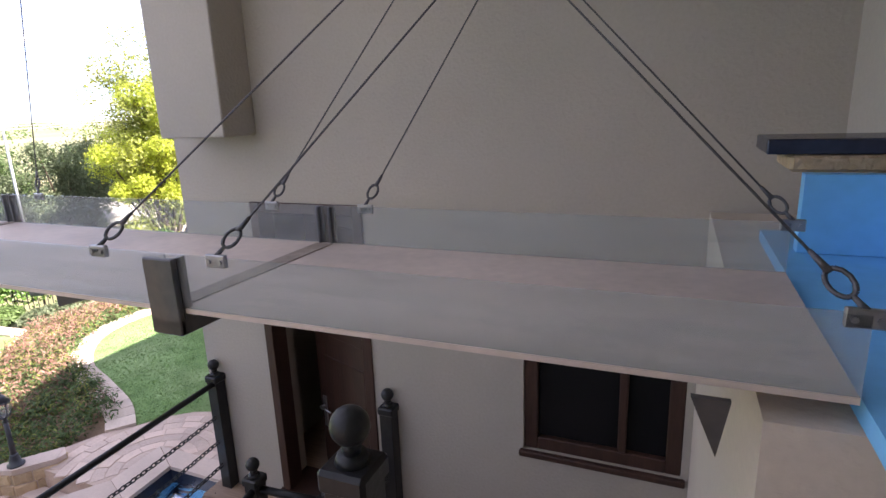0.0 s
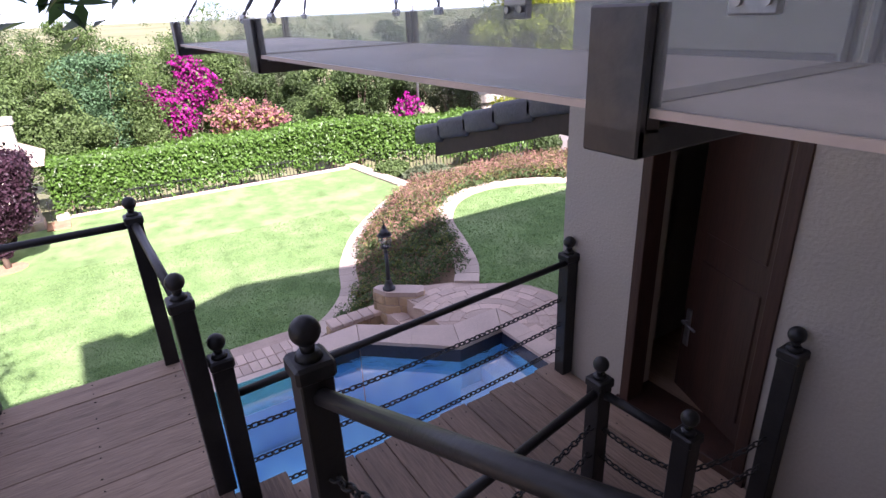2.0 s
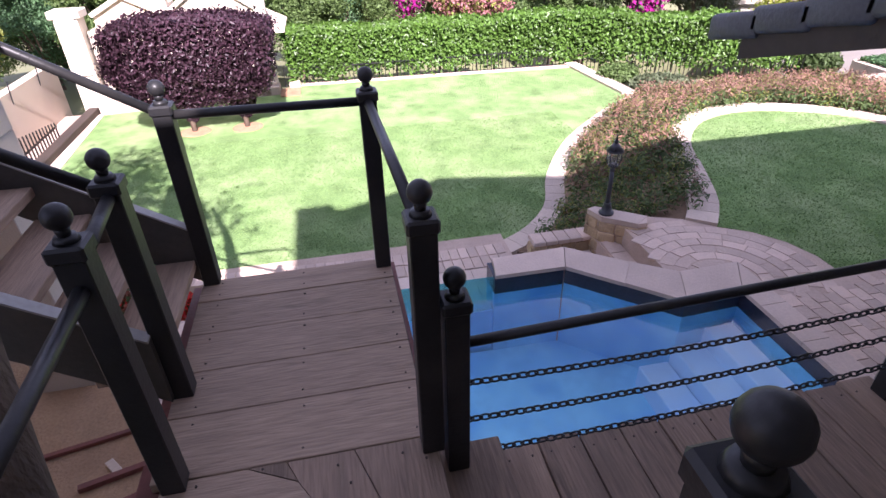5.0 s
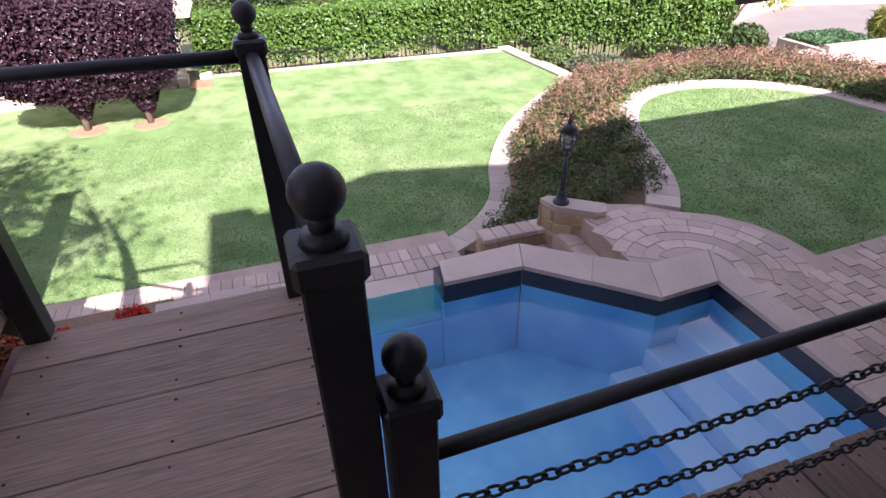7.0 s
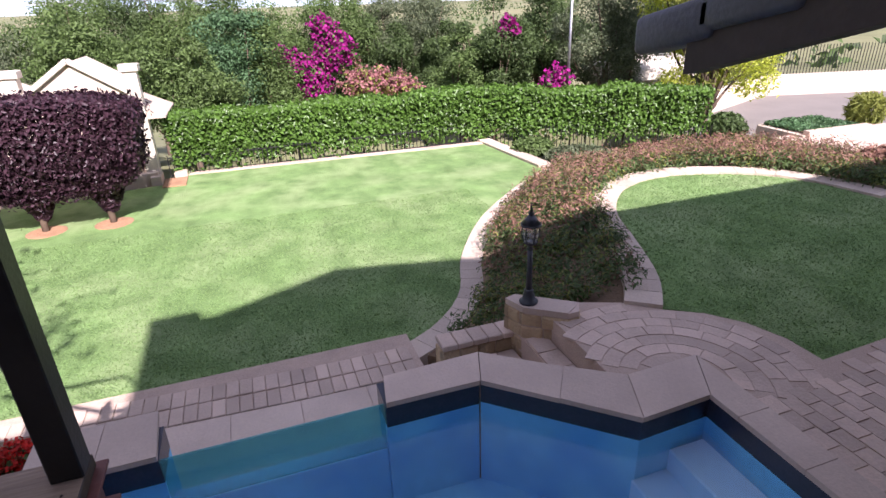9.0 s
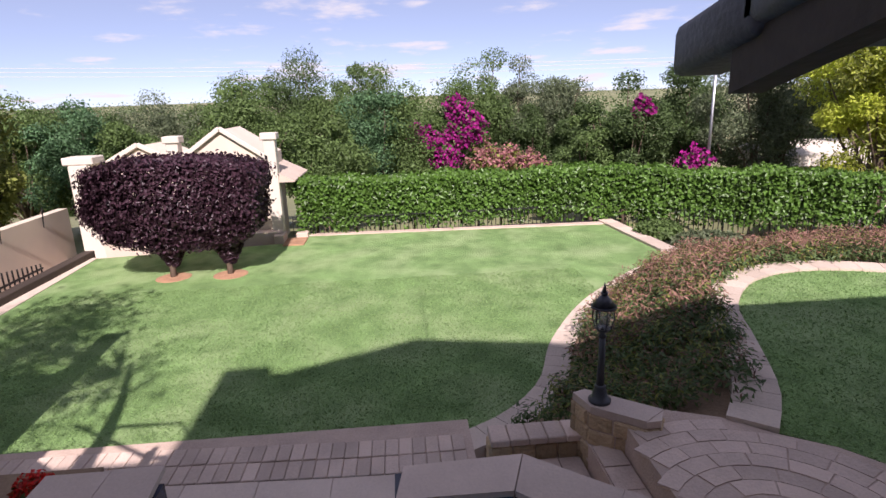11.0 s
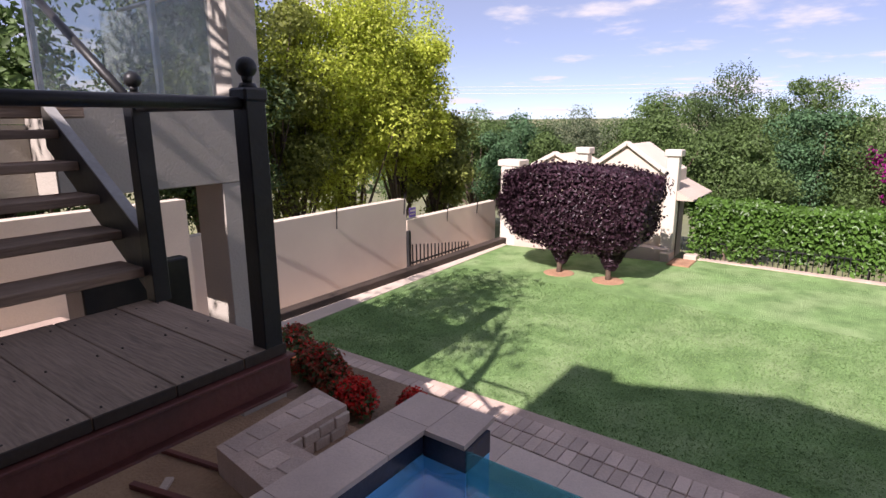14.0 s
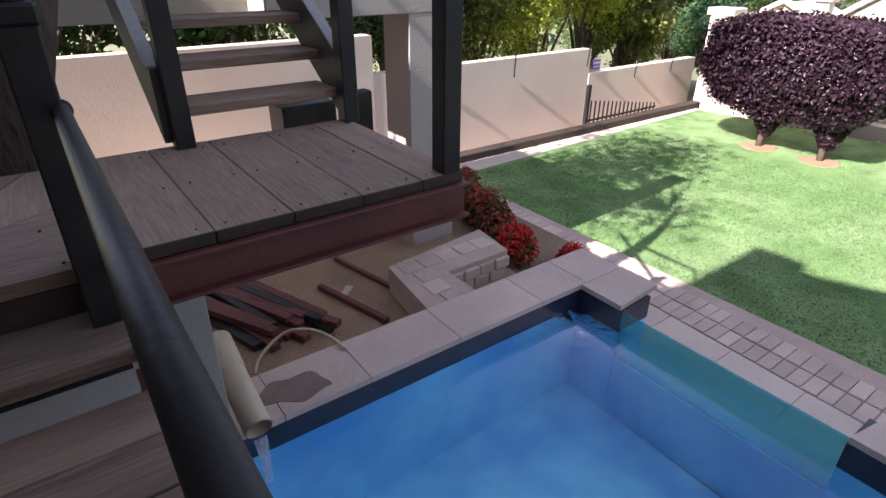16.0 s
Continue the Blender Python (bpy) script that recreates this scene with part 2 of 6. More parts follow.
def tube(bm, a, b, r0, r1=None, seg=10, caps=True):
    """A round bar from a to b."""
    a, b = Vector(a), Vector(b)
    d = b - a
    r = bmesh.ops.create_cone(bm, cap_ends=caps, segments=seg, radius1=r0, radius2=r0 if r1 is None else r1, depth=d.length)
    bmesh.ops.transform(bm, matrix=Matrix.Translation((a + b) / 2) @ d.to_track_quat("Z", "Y").to_matrix().to_4x4(), verts=r["verts"])
    return bm


def tubem(*a, **k):
    return tube(bmesh.new(), *a, **k)


def ball(bm, c, r, u=12, v=8, squash=1.0):
    s = bmesh.ops.create_uvsphere(bm, u_segments=u, v_segments=v, radius=r)
    bmesh.ops.transform(bm, matrix=Matrix.Translation(c) @ Matrix.Diagonal((1, 1, squash, 1)), verts=s["verts"])
    return bm


def prism(pts, z0, z1):
    """A slab with the plan pts between two heights; z1 may be a function of x, y."""
    bm = bmesh.new()
    f = z1 if callable(z1) else (lambda x, y: z1)
    top = [bm.verts.new((x, y, f(x, y))) for x, y in pts]
    bot = [bm.verts.new((x, y, z0)) for x, y in pts]
    bm.faces.new(top)
    bm.faces.new(bot[::-1])
    n = len(pts)
    for i in range(n):
        bm.faces.new((bot[i], bot[(i + 1) % n], top[(i + 1) % n], top[i]))
    bmesh.ops.recalc_face_normals(bm, faces=bm.faces)
    return bm


def wallm(axis, at, thick, u0, u1, z0, z1, holes=()):
    """A wall along x (axis 'x', front face at y=at) or along y, with rectangular openings (u0, u1, z0, z1) right through it."""
    bm = bmesh.new()
    us = sorted({u0, u1, *[h for o in holes for h in o[:2]]})
    zs = sorted({z0, z1, *[h for o in holes for h in o[2:]]})
    for a, b in zip(us, us[1:]):
        for c, d in zip(zs, zs[1:]):
            if any(o[0] <= a and b <= o[1] and o[2] <= c and d <= o[3] for o in holes):
                continue
            if axis == "x":
                box(bm, a, at, c, b, at + thick, d)
            else:
                box(bm, at, a, c, at + thick, b, d)
    bmesh.ops.remove_doubles(bm, verts=bm.verts, dist=1e-4)
    return bm


def smooth_line(pts, n=8, closed=False):
    """Points along a soft curve through pts."""
    out = []
    k = len(pts)
    for i in range(k if closed else k - 1):
        p = [pts[(i + j - 1) % k] if closed else pts[min(max(i + j - 1, 0), k - 1)] for j in range(4)]
        for s in range(n):
            t = s / n
            out.append(tuple(0.5 * (2 * p[1][c] + (p[2][c] - p[0][c]) * t + (2 * p[0][c] - 5 * p[1][c] + 4 * p[2][c] - p[3][c]) * t * t + (3 * p[1][c] - p[0][c] - 3 * p[2][c] + p[3][c]) * t ** 3) for c in range(len(pts[0]))))
    if not closed:
        out.append(tuple(pts[-1]))
    return out


def inside(x, y, poly):
    c = False
    j = len(poly) - 1
    for i in range(len(poly)):
        (xi, yi), (xj, yj) = poly[i][:2], poly[j][:2]
        if (yi > y) != (yj > y) and x < (xj - xi) * (y - yi) / (yj - yi) + xi:
            c = not c
        j = i
    return c


def leaf_mesh(name, centres, normals, size, aspect, material, rng, jitter=0.9, bend=0.25):
    """Many small folded leaves: two triangles pairs each, one mesh."""
    n = len(centres)
    c = np.asarray(centres, float)
    nn = np.asarray(normals, float) + rng.normal(0, jitter, (n, 3))
    nn /= np.linalg.norm(nn, axis=1, keepdims=True) + 1e-9
    t = np.cross(nn, rng.normal(0, 1, (n, 3)))
    t /= np.linalg.norm(t, axis=1, keepdims=True) + 1e-9
    s = np.cross(nn, t)
    ln = (size * rng.uniform(0.65, 1.35, n))[:, None]
    w = ln * aspect
    fold = nn * w * bend
    v = np.stack([c - t * ln / 2, c + s * w / 2 + fold, c + t * ln / 2, c - s * w / 2 + fold], 1).reshape(-1, 3)
    idx = np.arange(n)[:, None] * 4
    f = np.concatenate([idx + [0, 1, 2], idx + [0, 2, 3]], 0)
    me = bpy.data.meshes.new(name)
    me.vertices.add(len(v))
    me.vertices.foreach_set("co", v.ravel())
    me.loops.add(f.size)
    me.loops.foreach_set("vertex_index", f.ravel())
    me.polygons.add(len(f))
    me.polygons.foreach_set("loop_start", np.arange(0, f.size, 3))
    me.polygons.foreach_set("loop_total", np.full(len(f), 3))
    me.update(calc_edges=True)
    me.materials.append(material)
    return me


# ---- levels ----
LAWN, TERR, COPE, WATER, LOW, DECK, UPPER = 0.20, 0.98, 1.01, 0.82, 2.24, 2.5, 3.22
WALL_Y = 2.70

# ---- ground to the horizon ----
def ground_height(x, y):
    d = math.hypot(x + 6, y)
    h = -0.05
    if x < -16.5:
        h -= min(7.0, (-16.5 - x) * 0.16)
    if d > 120:
        k = min(1.0, (d - 120) / 900)
        h += k * (9 + 5 * noise.noise((x * 0.0016, y * 0.0016, 0.0)) + 9 * max(0, noise.noise((x * 0.0007 + 3, y * 0.0007, 5.0))))
    return h


bm = bmesh.new()
rings = [0.0, 6, 12, 18, 24, 32, 45, 60, 80, 110, 150, 210, 300, 420, 600, 800, 1050, 1400, 1900, 2600, 3600]
SEG = 72
prev = None
for r in rings:
    if r == 0:
        cur = [bm.verts.new((-6, 0, -0.05))]
    else:
        cur = []
        for i in range(SEG):
            a = 2 * math.pi * i / SEG
            x, y = -6 + r * math.cos(a), r * math.sin(a)
            cur.append(bm.verts.new((x, y, ground_height(x, y))))
    if prev:
        for i in range(SEG):
            j = (i + 1) % SEG
            bm.faces.new((prev[0], cur[i], cur[j]) if len(prev) == 1 else (prev[i], cur[i], cur[j], prev[j]))
    prev = cur
# a hole under the pool
drop = [f for f in bm.faces if -14 < f.calc_center_median().x < 4 and abs(f.calc_center_median().y) < 6.5]
for v in {v for f in drop for v in f.verts}:
    v.co.z = -1.4
struct("ground", bm, M_FIELD, "dry grassland falling away to low hills on the horizon", True)

# ---- lawns ----
EDGE = smooth_line([(-7.50, 2.25), (-7.83, 2.81), (-8.45, 3.33), (-9.45, 3.74), (-10.81, 4.63), (-12.13, 5.95), (-12.96, 7.0), (-13.4, 7.0)], 6)
LAWN_L = [(-7.64, -4.40), (-7.62, -0.9), (-7.47, 1.0)] + EDGE + [(-14.6, 6.95), (-15.79, 6.85), (-15.95, 3.42), (-16.03, 1.2), (-16.08, -0.36), (-15.5, -0.8), (-15.0, -4.74)]
struct("lawn", prism(LAWN_L, -0.4, LAWN), M_LAWN, "mown green lawn with pale dry flecks")
EDGE_R = smooth_line([(-6.11, 4.44), (-6.64, 4.81), (-7.56, 5.2), (-8.4, 5.55), (-9.2, 6.3), (-9.42, 7.3), (-8.97, 8.38), (-8.3, 8.87), (-7.4, 9.05)], 6)
LAWN_R = EDGE_R + [(-7.4, 12.0), (-5.2, 12.0), (-5.06, 6.18), (-5.00, 5.04), (-5.32, 5.05), (-5.64, 4.94), (-5.9, 4.73)]
struct("lawn_upper", prism(LAWN_R, -0.2, TERR), M_LAWN, "mown green lawn in the shade of the house")

# ---- planted bed between the lawns ----
def bed_height(x, y):
    best = min(math.hypot(x - px, y - py) for px, py in EDGE)
    other = min(math.hypot(x - px, y - py) for px, py in EDGE_R)
    k = best / (best + other + 1e-6)
    return LAWN + (TERR - LAWN) * k * k * (3 - 2 * k)


BED = [(-6.75, 3.55), (-7.15, 2.75)] + [(x + 0.0, y) for x, y in EDGE] + [(-13.4, 8.5), (-12.0, 11.5), (-7.6, 12.0), (-7.42, 9.5)] + EDGE_R[::-1] + [(-6.0, 4.3), (-6.3, 3.8)]
struct("flower_bed", prism(BED, -0.3, 0.2), M_EARTH, "brown soil of a planted bed")

# ---- terrace ----
TER = [(-6.35, 3.42), (-6.5, 3.8), (-6.35, 4.15), (-6.1, 4.42), (-5.9, 4.72), (-5.64, 4.93), (-5.32, 5.04), (-5.0, 5.04), (-5.06, 6.3), (-5.1, 12.0), (-2.85, 12.0), (-2.85, 4.185), (-5.395, 4.185), (-5.375, 3.53), (-5.40, 3.42)]
struct("pavement", prism(TER, 0.2, TERR + 0.002), M_MORTAR, "stone paved terrace")

# ---- pool ----
POOL = [(-5.78, -0.155), (-5.73, 2.475), (-4.945, 3.33), (-4.975, 3.93), (-2.95, 3.93), (-2.95, 2.6), (-2.7, 2.6), (-2.7, -0.155)]
bm = bmesh.new()
n = len(POOL)
for i in range(n):
    (ax, ay), (bx, by) = POOL[i], POOL[(i + 1) % n]
    if i == 0:
        continue
    vs = [bm.verts.new(p) for p in ((ax, ay, 0.02), (bx, by, 0.02), (bx, by, 0.80), (ax, ay, 0.80))]
    bm.faces.new(vs)
bm.faces.new([bm.verts.new((x, y, 0.02)) for x, y in POOL])
struct("pool_basin", bm, M_POOL, "blue painted swimming pool basin")
bm = bmesh.new()
for i in range(1, n):
    (ax, ay), (bx, by) = POOL[i], POOL[(i + 1) % n]
    d = Vector((bx - ax, by - ay, 0)).normalized()
    o = Vector((-d.y, d.x, 0)) * 0.004
    vs = [bm.verts.new(Vector(p) - o * 0) for p in ((ax, ay, 0.80), (bx, by, 0.80), (bx, by, 0.97), (ax, ay, 0.97))]
    bm.faces.new(vs)
struct("pool_tile_band", bm, M_TILE, "dark navy tile band at the water line")
# underwater steps at the shallow end, along the terrace side
bm = bmesh.new()
for k, (w, z) in enumerate(((0.30, 0.62), (0.60, 0.44), (0.92, 0.25))):
    box(bm, -4.955, 3.91 - w, -0.34, -2.96, 3.91 - w + 0.31, z, 0.01)
struct("pool_steps", bm, M_STEPB, "pale blue steps under the water")
# water
m = bpy.data.materials.new("pool_water")
m.use_nodes = True
nn, ll = m.node_tree.nodes, m.node_tree.links
clear = nn.new("ShaderNodeBsdfTransparent")
clear.inputs[0].default_value = (0.93, 0.985, 1.0, 1)
gloss = nn.new("ShaderNodeBsdfGlossy")
gloss.inputs["Roughness"].default_value = 0.03
fres = nn.new("ShaderNodeFresnel")
fres.inputs["IOR"].default_value = 1.19
blend = nn.new("ShaderNodeMixShader")
ll.new(fres.outputs[0], blend.inputs[0])
ll.new(clear.outputs[0], blend.inputs[1])
ll.new(gloss.outputs[0], blend.inputs[2])
ll.new(blend.outputs[0], nn["Material Output"].inputs[0])
nn.remove(nn["Principled BSDF"])
nz = nn.new("ShaderNodeTexNoise")
nz.inputs["Scale"].default_value, nz.inputs["Detail"].default_value, nz.inputs["Distortion"].default_value = 3.5, 3, 0.8
geo = nn.new("ShaderNodeNewGeometry")
ll.new(geo.outputs["Position"], nz.inputs["Vector"])
bp = nn.new("ShaderNodeBump")
bp.inputs["Strength"].default_value, bp.inputs["Distance"].default_value = 0.2, 0.03
ll.new(nz.outputs[0], bp.inputs["Height"])
ll.new(bp.outputs[0], gloss.inputs["Normal"])
ll.new(bp.outputs[0], fres.inputs["Normal"])
M_WATER = m
bm = bmesh.new()
bm.faces.new([bm.verts.new((x, y, WATER)) for x, y in POOL])
bmesh.ops.recalc_face_normals(bm, faces=bm.faces)
water = struct("water", bm, M_WATER, "clear rippled pool water")
water.visible_shadow = False

# weir: a green glass panel over which the pool meets the garden path
M_WEIRGLASS = glass("weir_glass", (0.42, 0.82, 0.86), 0.05, 0.68, (0.14, 0.45, 0.50))
struct("weir_wall", boxm(-5.92, 0.242, -0.36, -5.772, 1.738, 0.55, 0.006), M_POOL, "pool wall below the glass weir")
struct("weir_panel", boxm(-5.80, 0.242, 0.552, -5.778, 1.738, 0.955, 0.003), M_WEIRGLASS, "green glass weir panel").visible_shadow = False
for a, b in ((-0.155, 0.24), (1.74, 2.465)):
    struct("weir_end", boxm(-6.12 if a < 0 else -6.03, a, 0.78, -5.77 if a < 0 else -5.735, b, 0.965), M_TILE, "dark tiled pool wall end")
    struct("weir_end_below", boxm(-6.11 if a < 0 else -6.02, a, -0.36, -5.77 if a < 0 else -5.735, b, 0.78), M_POOL, "blue pool wall below the water")

# pool surround body
struct("pool_wall", prism([(-6.06, 2.475), (-6.06, 2.6), (-5.36, 3.5), (-5.38, 4.17), (-2.84, 4.17), (-2.84, 3.94), (-4.985, 3.94), (-4.955, 3.32), (-5.735, 2.475)], -0.36, 0.965), M_MORTAR, "pool surround")
struct("pool_wall", boxm(-6.20, -0.54, -0.36, -2.6, -0.165, 0.965), M_MORTAR, "pool surround")

# path of slabs and brick along the lawn
struct("path", boxm(-7.74, -4.3, -0.3, -5.93, 2.42, LAWN + 0.04), M_MORTAR, "garden path bed")
struct("step_lower", prism([(-6.7, 2.45), (-6.07, 2.45), (-6.07, 2.61), (-5.57, 3.19), (-6.7, 3.19)], -0.3, 0.54), M_MORTAR, "lower stone step")
struct("step_upper", prism([(-6.6, 3.2), (-5.56, 3.2), (-5.38, 3.415), (-6.4, 3.415)], -0.3, 0.75), M_MORTAR, "upper stone step")

# ---- house ----
X0 = -2.83
DOOR = (-2.31, -1.56, LOW + 0.05, 4.22)
WIN = (-0.68, 0.085, 2.95, 3.95)
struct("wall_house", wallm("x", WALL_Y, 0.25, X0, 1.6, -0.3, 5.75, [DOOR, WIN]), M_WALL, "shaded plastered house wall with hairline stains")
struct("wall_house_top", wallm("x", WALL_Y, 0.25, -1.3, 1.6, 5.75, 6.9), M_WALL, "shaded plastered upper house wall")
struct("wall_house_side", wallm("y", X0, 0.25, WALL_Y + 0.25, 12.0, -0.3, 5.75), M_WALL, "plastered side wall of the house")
struct("wall_box", boxm(-2.65, 2.45, 4.60, -2.2, WALL_Y, 5.7, 0.006), M_WALL, "plastered box on the house wall")
struct("room_floor", boxm(X0 + 0.25, WALL_Y + 0.25, 1.9, 1.55, 6.0, LOW + 0.05), M_DECKX, "brown room floor")
struct("room_back", boxm(X0 + 0.25, 6.0, 1.9, 1.55, 6.1, 4.6), M_WALL, "inner room wall")
struct("ceiling", boxm(X0 + 0.25, WALL_Y + 0.25, 4.5, 1.55, 6.0, 4.6), M_WALL, "room ceiling")
struct("roof", boxm(X0 - 0.1, WALL_Y + 0.2, 5.75, 1.6, 12.0, 5.95), M_SLATE, "flat house roof")
# upper house behind the stair: the skyline whose shade lies on the lawn
bm = bmesh.new()
sky_line = [(-2.6, 7.9), (-0.05, 7.9), (0.0, 8.35), (0.30, 8.68), (0.52, 8.9), (0.27, 9.45), (0.20, 10.0), (0.74, 10.03), (0.82, 9.79), (2.59, 10.5), (4.23, 10.17), (5.5, 9.6), (12.0, 9.75)]
v0 = [[bm.verts.new((x, y, z)) for y, z in [(-2.6, -0.3)] + sky_line + [(12.0, -0.3)]] for x in (1.6, 6.0)]
bm.faces.new(v0[0])
bm.faces.new(v0[1][::-1])
for k in range(len(v0[0])):
    q = (k + 1) % len(v0[0])
    bm.faces.new((v0[0][k], v0[0][q], v0[1][q], v0[1][k]))
bmesh.ops.recalc_face_normals(bm, faces=bm.faces)
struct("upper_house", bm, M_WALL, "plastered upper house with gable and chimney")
# unseen block, added to shade the ground south of the stair
struct("side_shade_block", boxm(1.6, -9.0, -0.3, 6.0, -2.61, 4.6), M_WALL, "unseen plastered block added to shade the ground beside the stair")
# out of view: slab added overhead to keep skylight off the house wall
struct("stair_shade_slab", boxm(-2.2, 0.62, 6.25, 1.598, WALL_Y - 0.004, 6.4), M_WALL, "unseen plastered slab added above the stair to cut skylight")
# slab and wall added behind the view, darkening the landing corner
struct("landing_shade_slab", boxm(-0.6, -1.3, 6.25, 1.598, 0.615, 6.4), M_WALL, "unseen plastered slab added above the landing to darken it")
struct("landing_shade_wall", boxm(-0.6, -1.45, 3.0, 1.598, -1.305, 6.4), M_WALL, "unseen plastered wall added beside the upper landing to darken it")
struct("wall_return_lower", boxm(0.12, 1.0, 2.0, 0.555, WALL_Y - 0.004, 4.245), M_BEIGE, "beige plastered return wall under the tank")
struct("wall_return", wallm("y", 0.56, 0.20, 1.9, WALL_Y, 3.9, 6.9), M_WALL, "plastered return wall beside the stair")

# ---- boundary wall, drive, raised kerb ----
struct("boundary_wall", wallm("x", -6.22, 0.22, -12.6, -7.302, -0.6, 1.56), M_BEIGE, "beige plastered boundary wall")
struct("boundary_wall_tall", wallm("x", -6.24, 0.25, -7.3, -1.5, -0.6, 2.16), M_BEIGE, "taller beige plastered retaining wall beside the drive")
struct("drive_raised", prism([(-7.1, -5.98), (-5.4, -5.98), (-1.5, -5.98), (-1.5, -3.205), (-5.4, -3.205), (-7.1, -3.205)], -0.5, lambda x, y: -0.1 + 0.92 * min(1.0, (x + 7.1) / 1.7)), M_DRIVE, "pinkish paved raised drive")
struct("boundary_wall_lower", wallm("x", -6.20, 0.22, -16.6, -12.6, -0.6, 1.06), M_BEIGE, "lower beige plastered boundary wall")
struct("drive", prism([(-16.2, -5.98), (-1.5, -5.98), (-1.5, -4.85), (-16.2, -4.85)], -0.5, -0.1), M_DRIVE, "pinkish paved drive strip")
struct("retaining_kerb", boxm(-15.2, -5.02, -0.5, -7.2, -4.80, 0.34, 0.012), M_BEAM, "dark retaining kerb along the lawn")
struct("lawn_edging", prism([(-15.05, -4.80), (-15.05, -4.68), (-7.3, -4.36), (-7.3, -4.80)], -0.3, LAWN + 0.012), M_KERB, "pale stone lawn edging")
struct("lawn_edging_far", prism([(-16.08, -0.36), (-16.03, 1.2), (-15.95, 3.42), (-15.79, 6.85), (-15.98, 7.0), (-16.13, 3.42), (-16.21, 1.2), (-16.26, -0.4)], -0.3, LAWN + 0.03), M_PAVERJ, "pale stone lawn edging")

# ---- posts, rails and chains ----
def post(at, z0, zball, parent, w=0.08):
    """A square steel post with a stepped cap, neck and ball."""
    x, y = at
    p = part("post", boxm(x - w / 2, y - w / 2, z0, x + w / 2, y + w / 2, zball - 0.075, 0.004), M_BLACK, parent)
    bm = boxm(x - w / 2 - 0.008, y - w / 2 - 0.008, zball - 0.115, x + w / 2 + 0.008, y + w / 2 + 0.008, zball - 0.068, 0.008)
    part("cap", bm, M_BLACK, parent)
    bm = bmesh.new()
    tube(bm, (x, y, zball - 0.07), (x, y, zball - 0.052), 0.034, 0.026, 14)
    tube(bm, (x, y, zball - 0.052), (x, y, zball - 0.028), 0.016, 0.02, 14)
    ball(bm, (x, y, zball), 0.036, 18, 12)
    part("finial", bm, M_BLACK, parent, "", True)
    return p


def rail(a, b, parent, r=0.021):
    bm = tubem(a, b, r, r, 16)
    for q, o in ((a, b), (b, a)):
        d = (Vector(o) - Vector(q)).normalized()
        tube(bm, Vector(q), Vector(q) + d * 0.012, r * 1.35, r * 1.35, 16)
    return part("rail", bm, M_BLACK, parent, "", True)


def chain(a, b, parent, sag=0.03, pitch=0.034, r=0.0042):
    """Welded oval links, each turned a quarter against the last."""
    a, b = Vector(a), Vector(b)
    n = max(4, int((b - a).length / pitch))
    bm = bmesh.new()
    ring, tubeseg = 10, 5
    for i in range(n):
        t0, t1 = i / n, (i + 1) / n
        p0 = a.lerp(b, t0) - Vector((0, 0, sag * 4 * t0 * (1 - t0)))
        p1 = a.lerp(b, t1) - Vector((0, 0, sag * 4 * t1 * (1 - t1)))
        c, d = (p0 + p1) / 2, (p1 - p0).normalized()
        side = d.cross(Vector((0, 0, 1))).normalized()
        up = side.cross(d)
        s = side if i % 2 else up
        o = up if i % 2 else -side
        L, Wd = pitch * 0.66, 0.0125
        vs = []
        for k in range(ring):
            an = 2 * math.pi * k / ring
            rad = d * math.cos(an) * L + s * math.sin(an) * Wd
            outw = (d * math.cos(an) * Wd + s * math.sin(an) * L).normalized()
            vs.append([bm.verts.new(c + rad + (outw * math.cos(2 * math.pi * q / tubeseg) + o * math.sin(2 * math.pi * q / tubeseg)) * r) for q in range(tubeseg)])
        for k in range(ring):
            for q in range(tubeseg):
                bm.faces.new((vs[k][q], vs[(k + 1) % ring][q], vs[(k + 1) % ring][(q + 1) % tubeseg], vs[k][(q + 1) % tubeseg]))
    return part("chain", bm, M_BLACK, parent, "black welded link chain", True)


A, B, F, G, HH = (-3.945, 0.545), (-2.715, 0.582), (-3.99, -0.35), (-3.195, -0.355), (-2.745, -0.31)
C, E_, D, N = (-2.718, 0.675), (-2.735, 2.655), (-1.656, 0.739), (-0.513, 0.872)
D2, P3, N2 = (-1.972, 2.106), (-1.57, 2.18), (-1.455, 2.655)
r1 = thing("landing_railing", "black steel railing with ball finials round the wooden landing", "railing", (*A, DECK))
for p in (A, B, F, G):
    post(p, DECK, DECK + 1.02, r1)
rail((*A, DECK + 0.90), (*B, DECK + 0.90), r1)
rail((*A, DECK + 0.90), (*F, DECK + 0.90), r1)
r2 = thing("pool_railing", "black steel railing with three chains above the pool", "railing", (*C, 2.2))
post(C, LOW, 3.221, r2)
post(E_, LOW, 3.14, r2)
rail((C[0] - 0.035, C[1], 2.925), (E_[0] + 0.015, E_[1], 3.024), r2, 0.0185)
for k in range(3):
    chain((C[0] - 0.045, C[1], 2.73 - 0.19 * k), (E_[0] - 0.004, E_[1], 2.78 - 0.177 * k), r2)
r3 = thing("stair_railing", "black steel stair railing with ball finials and chains", "railing", (*D, 2.5))
post(D, 2.3, 3.772, r3)
post(N, UPPER, 4.186, r3)
rail((*D, 3.60), (*N, 4.03), r3)
chain((D[0], D[1], 3.36), (N[0], N[1], 3.84), r3)
chain((D[0], D[1], 3.14), (N[0], N[1], 3.62), r3)
r4 = thing("well_railing", "black steel railing with chains beside the door", "railing", (*D2, LOW))
post(D2, LOW, 2.944, r4)
post(P3, LOW, 2.883, r4)
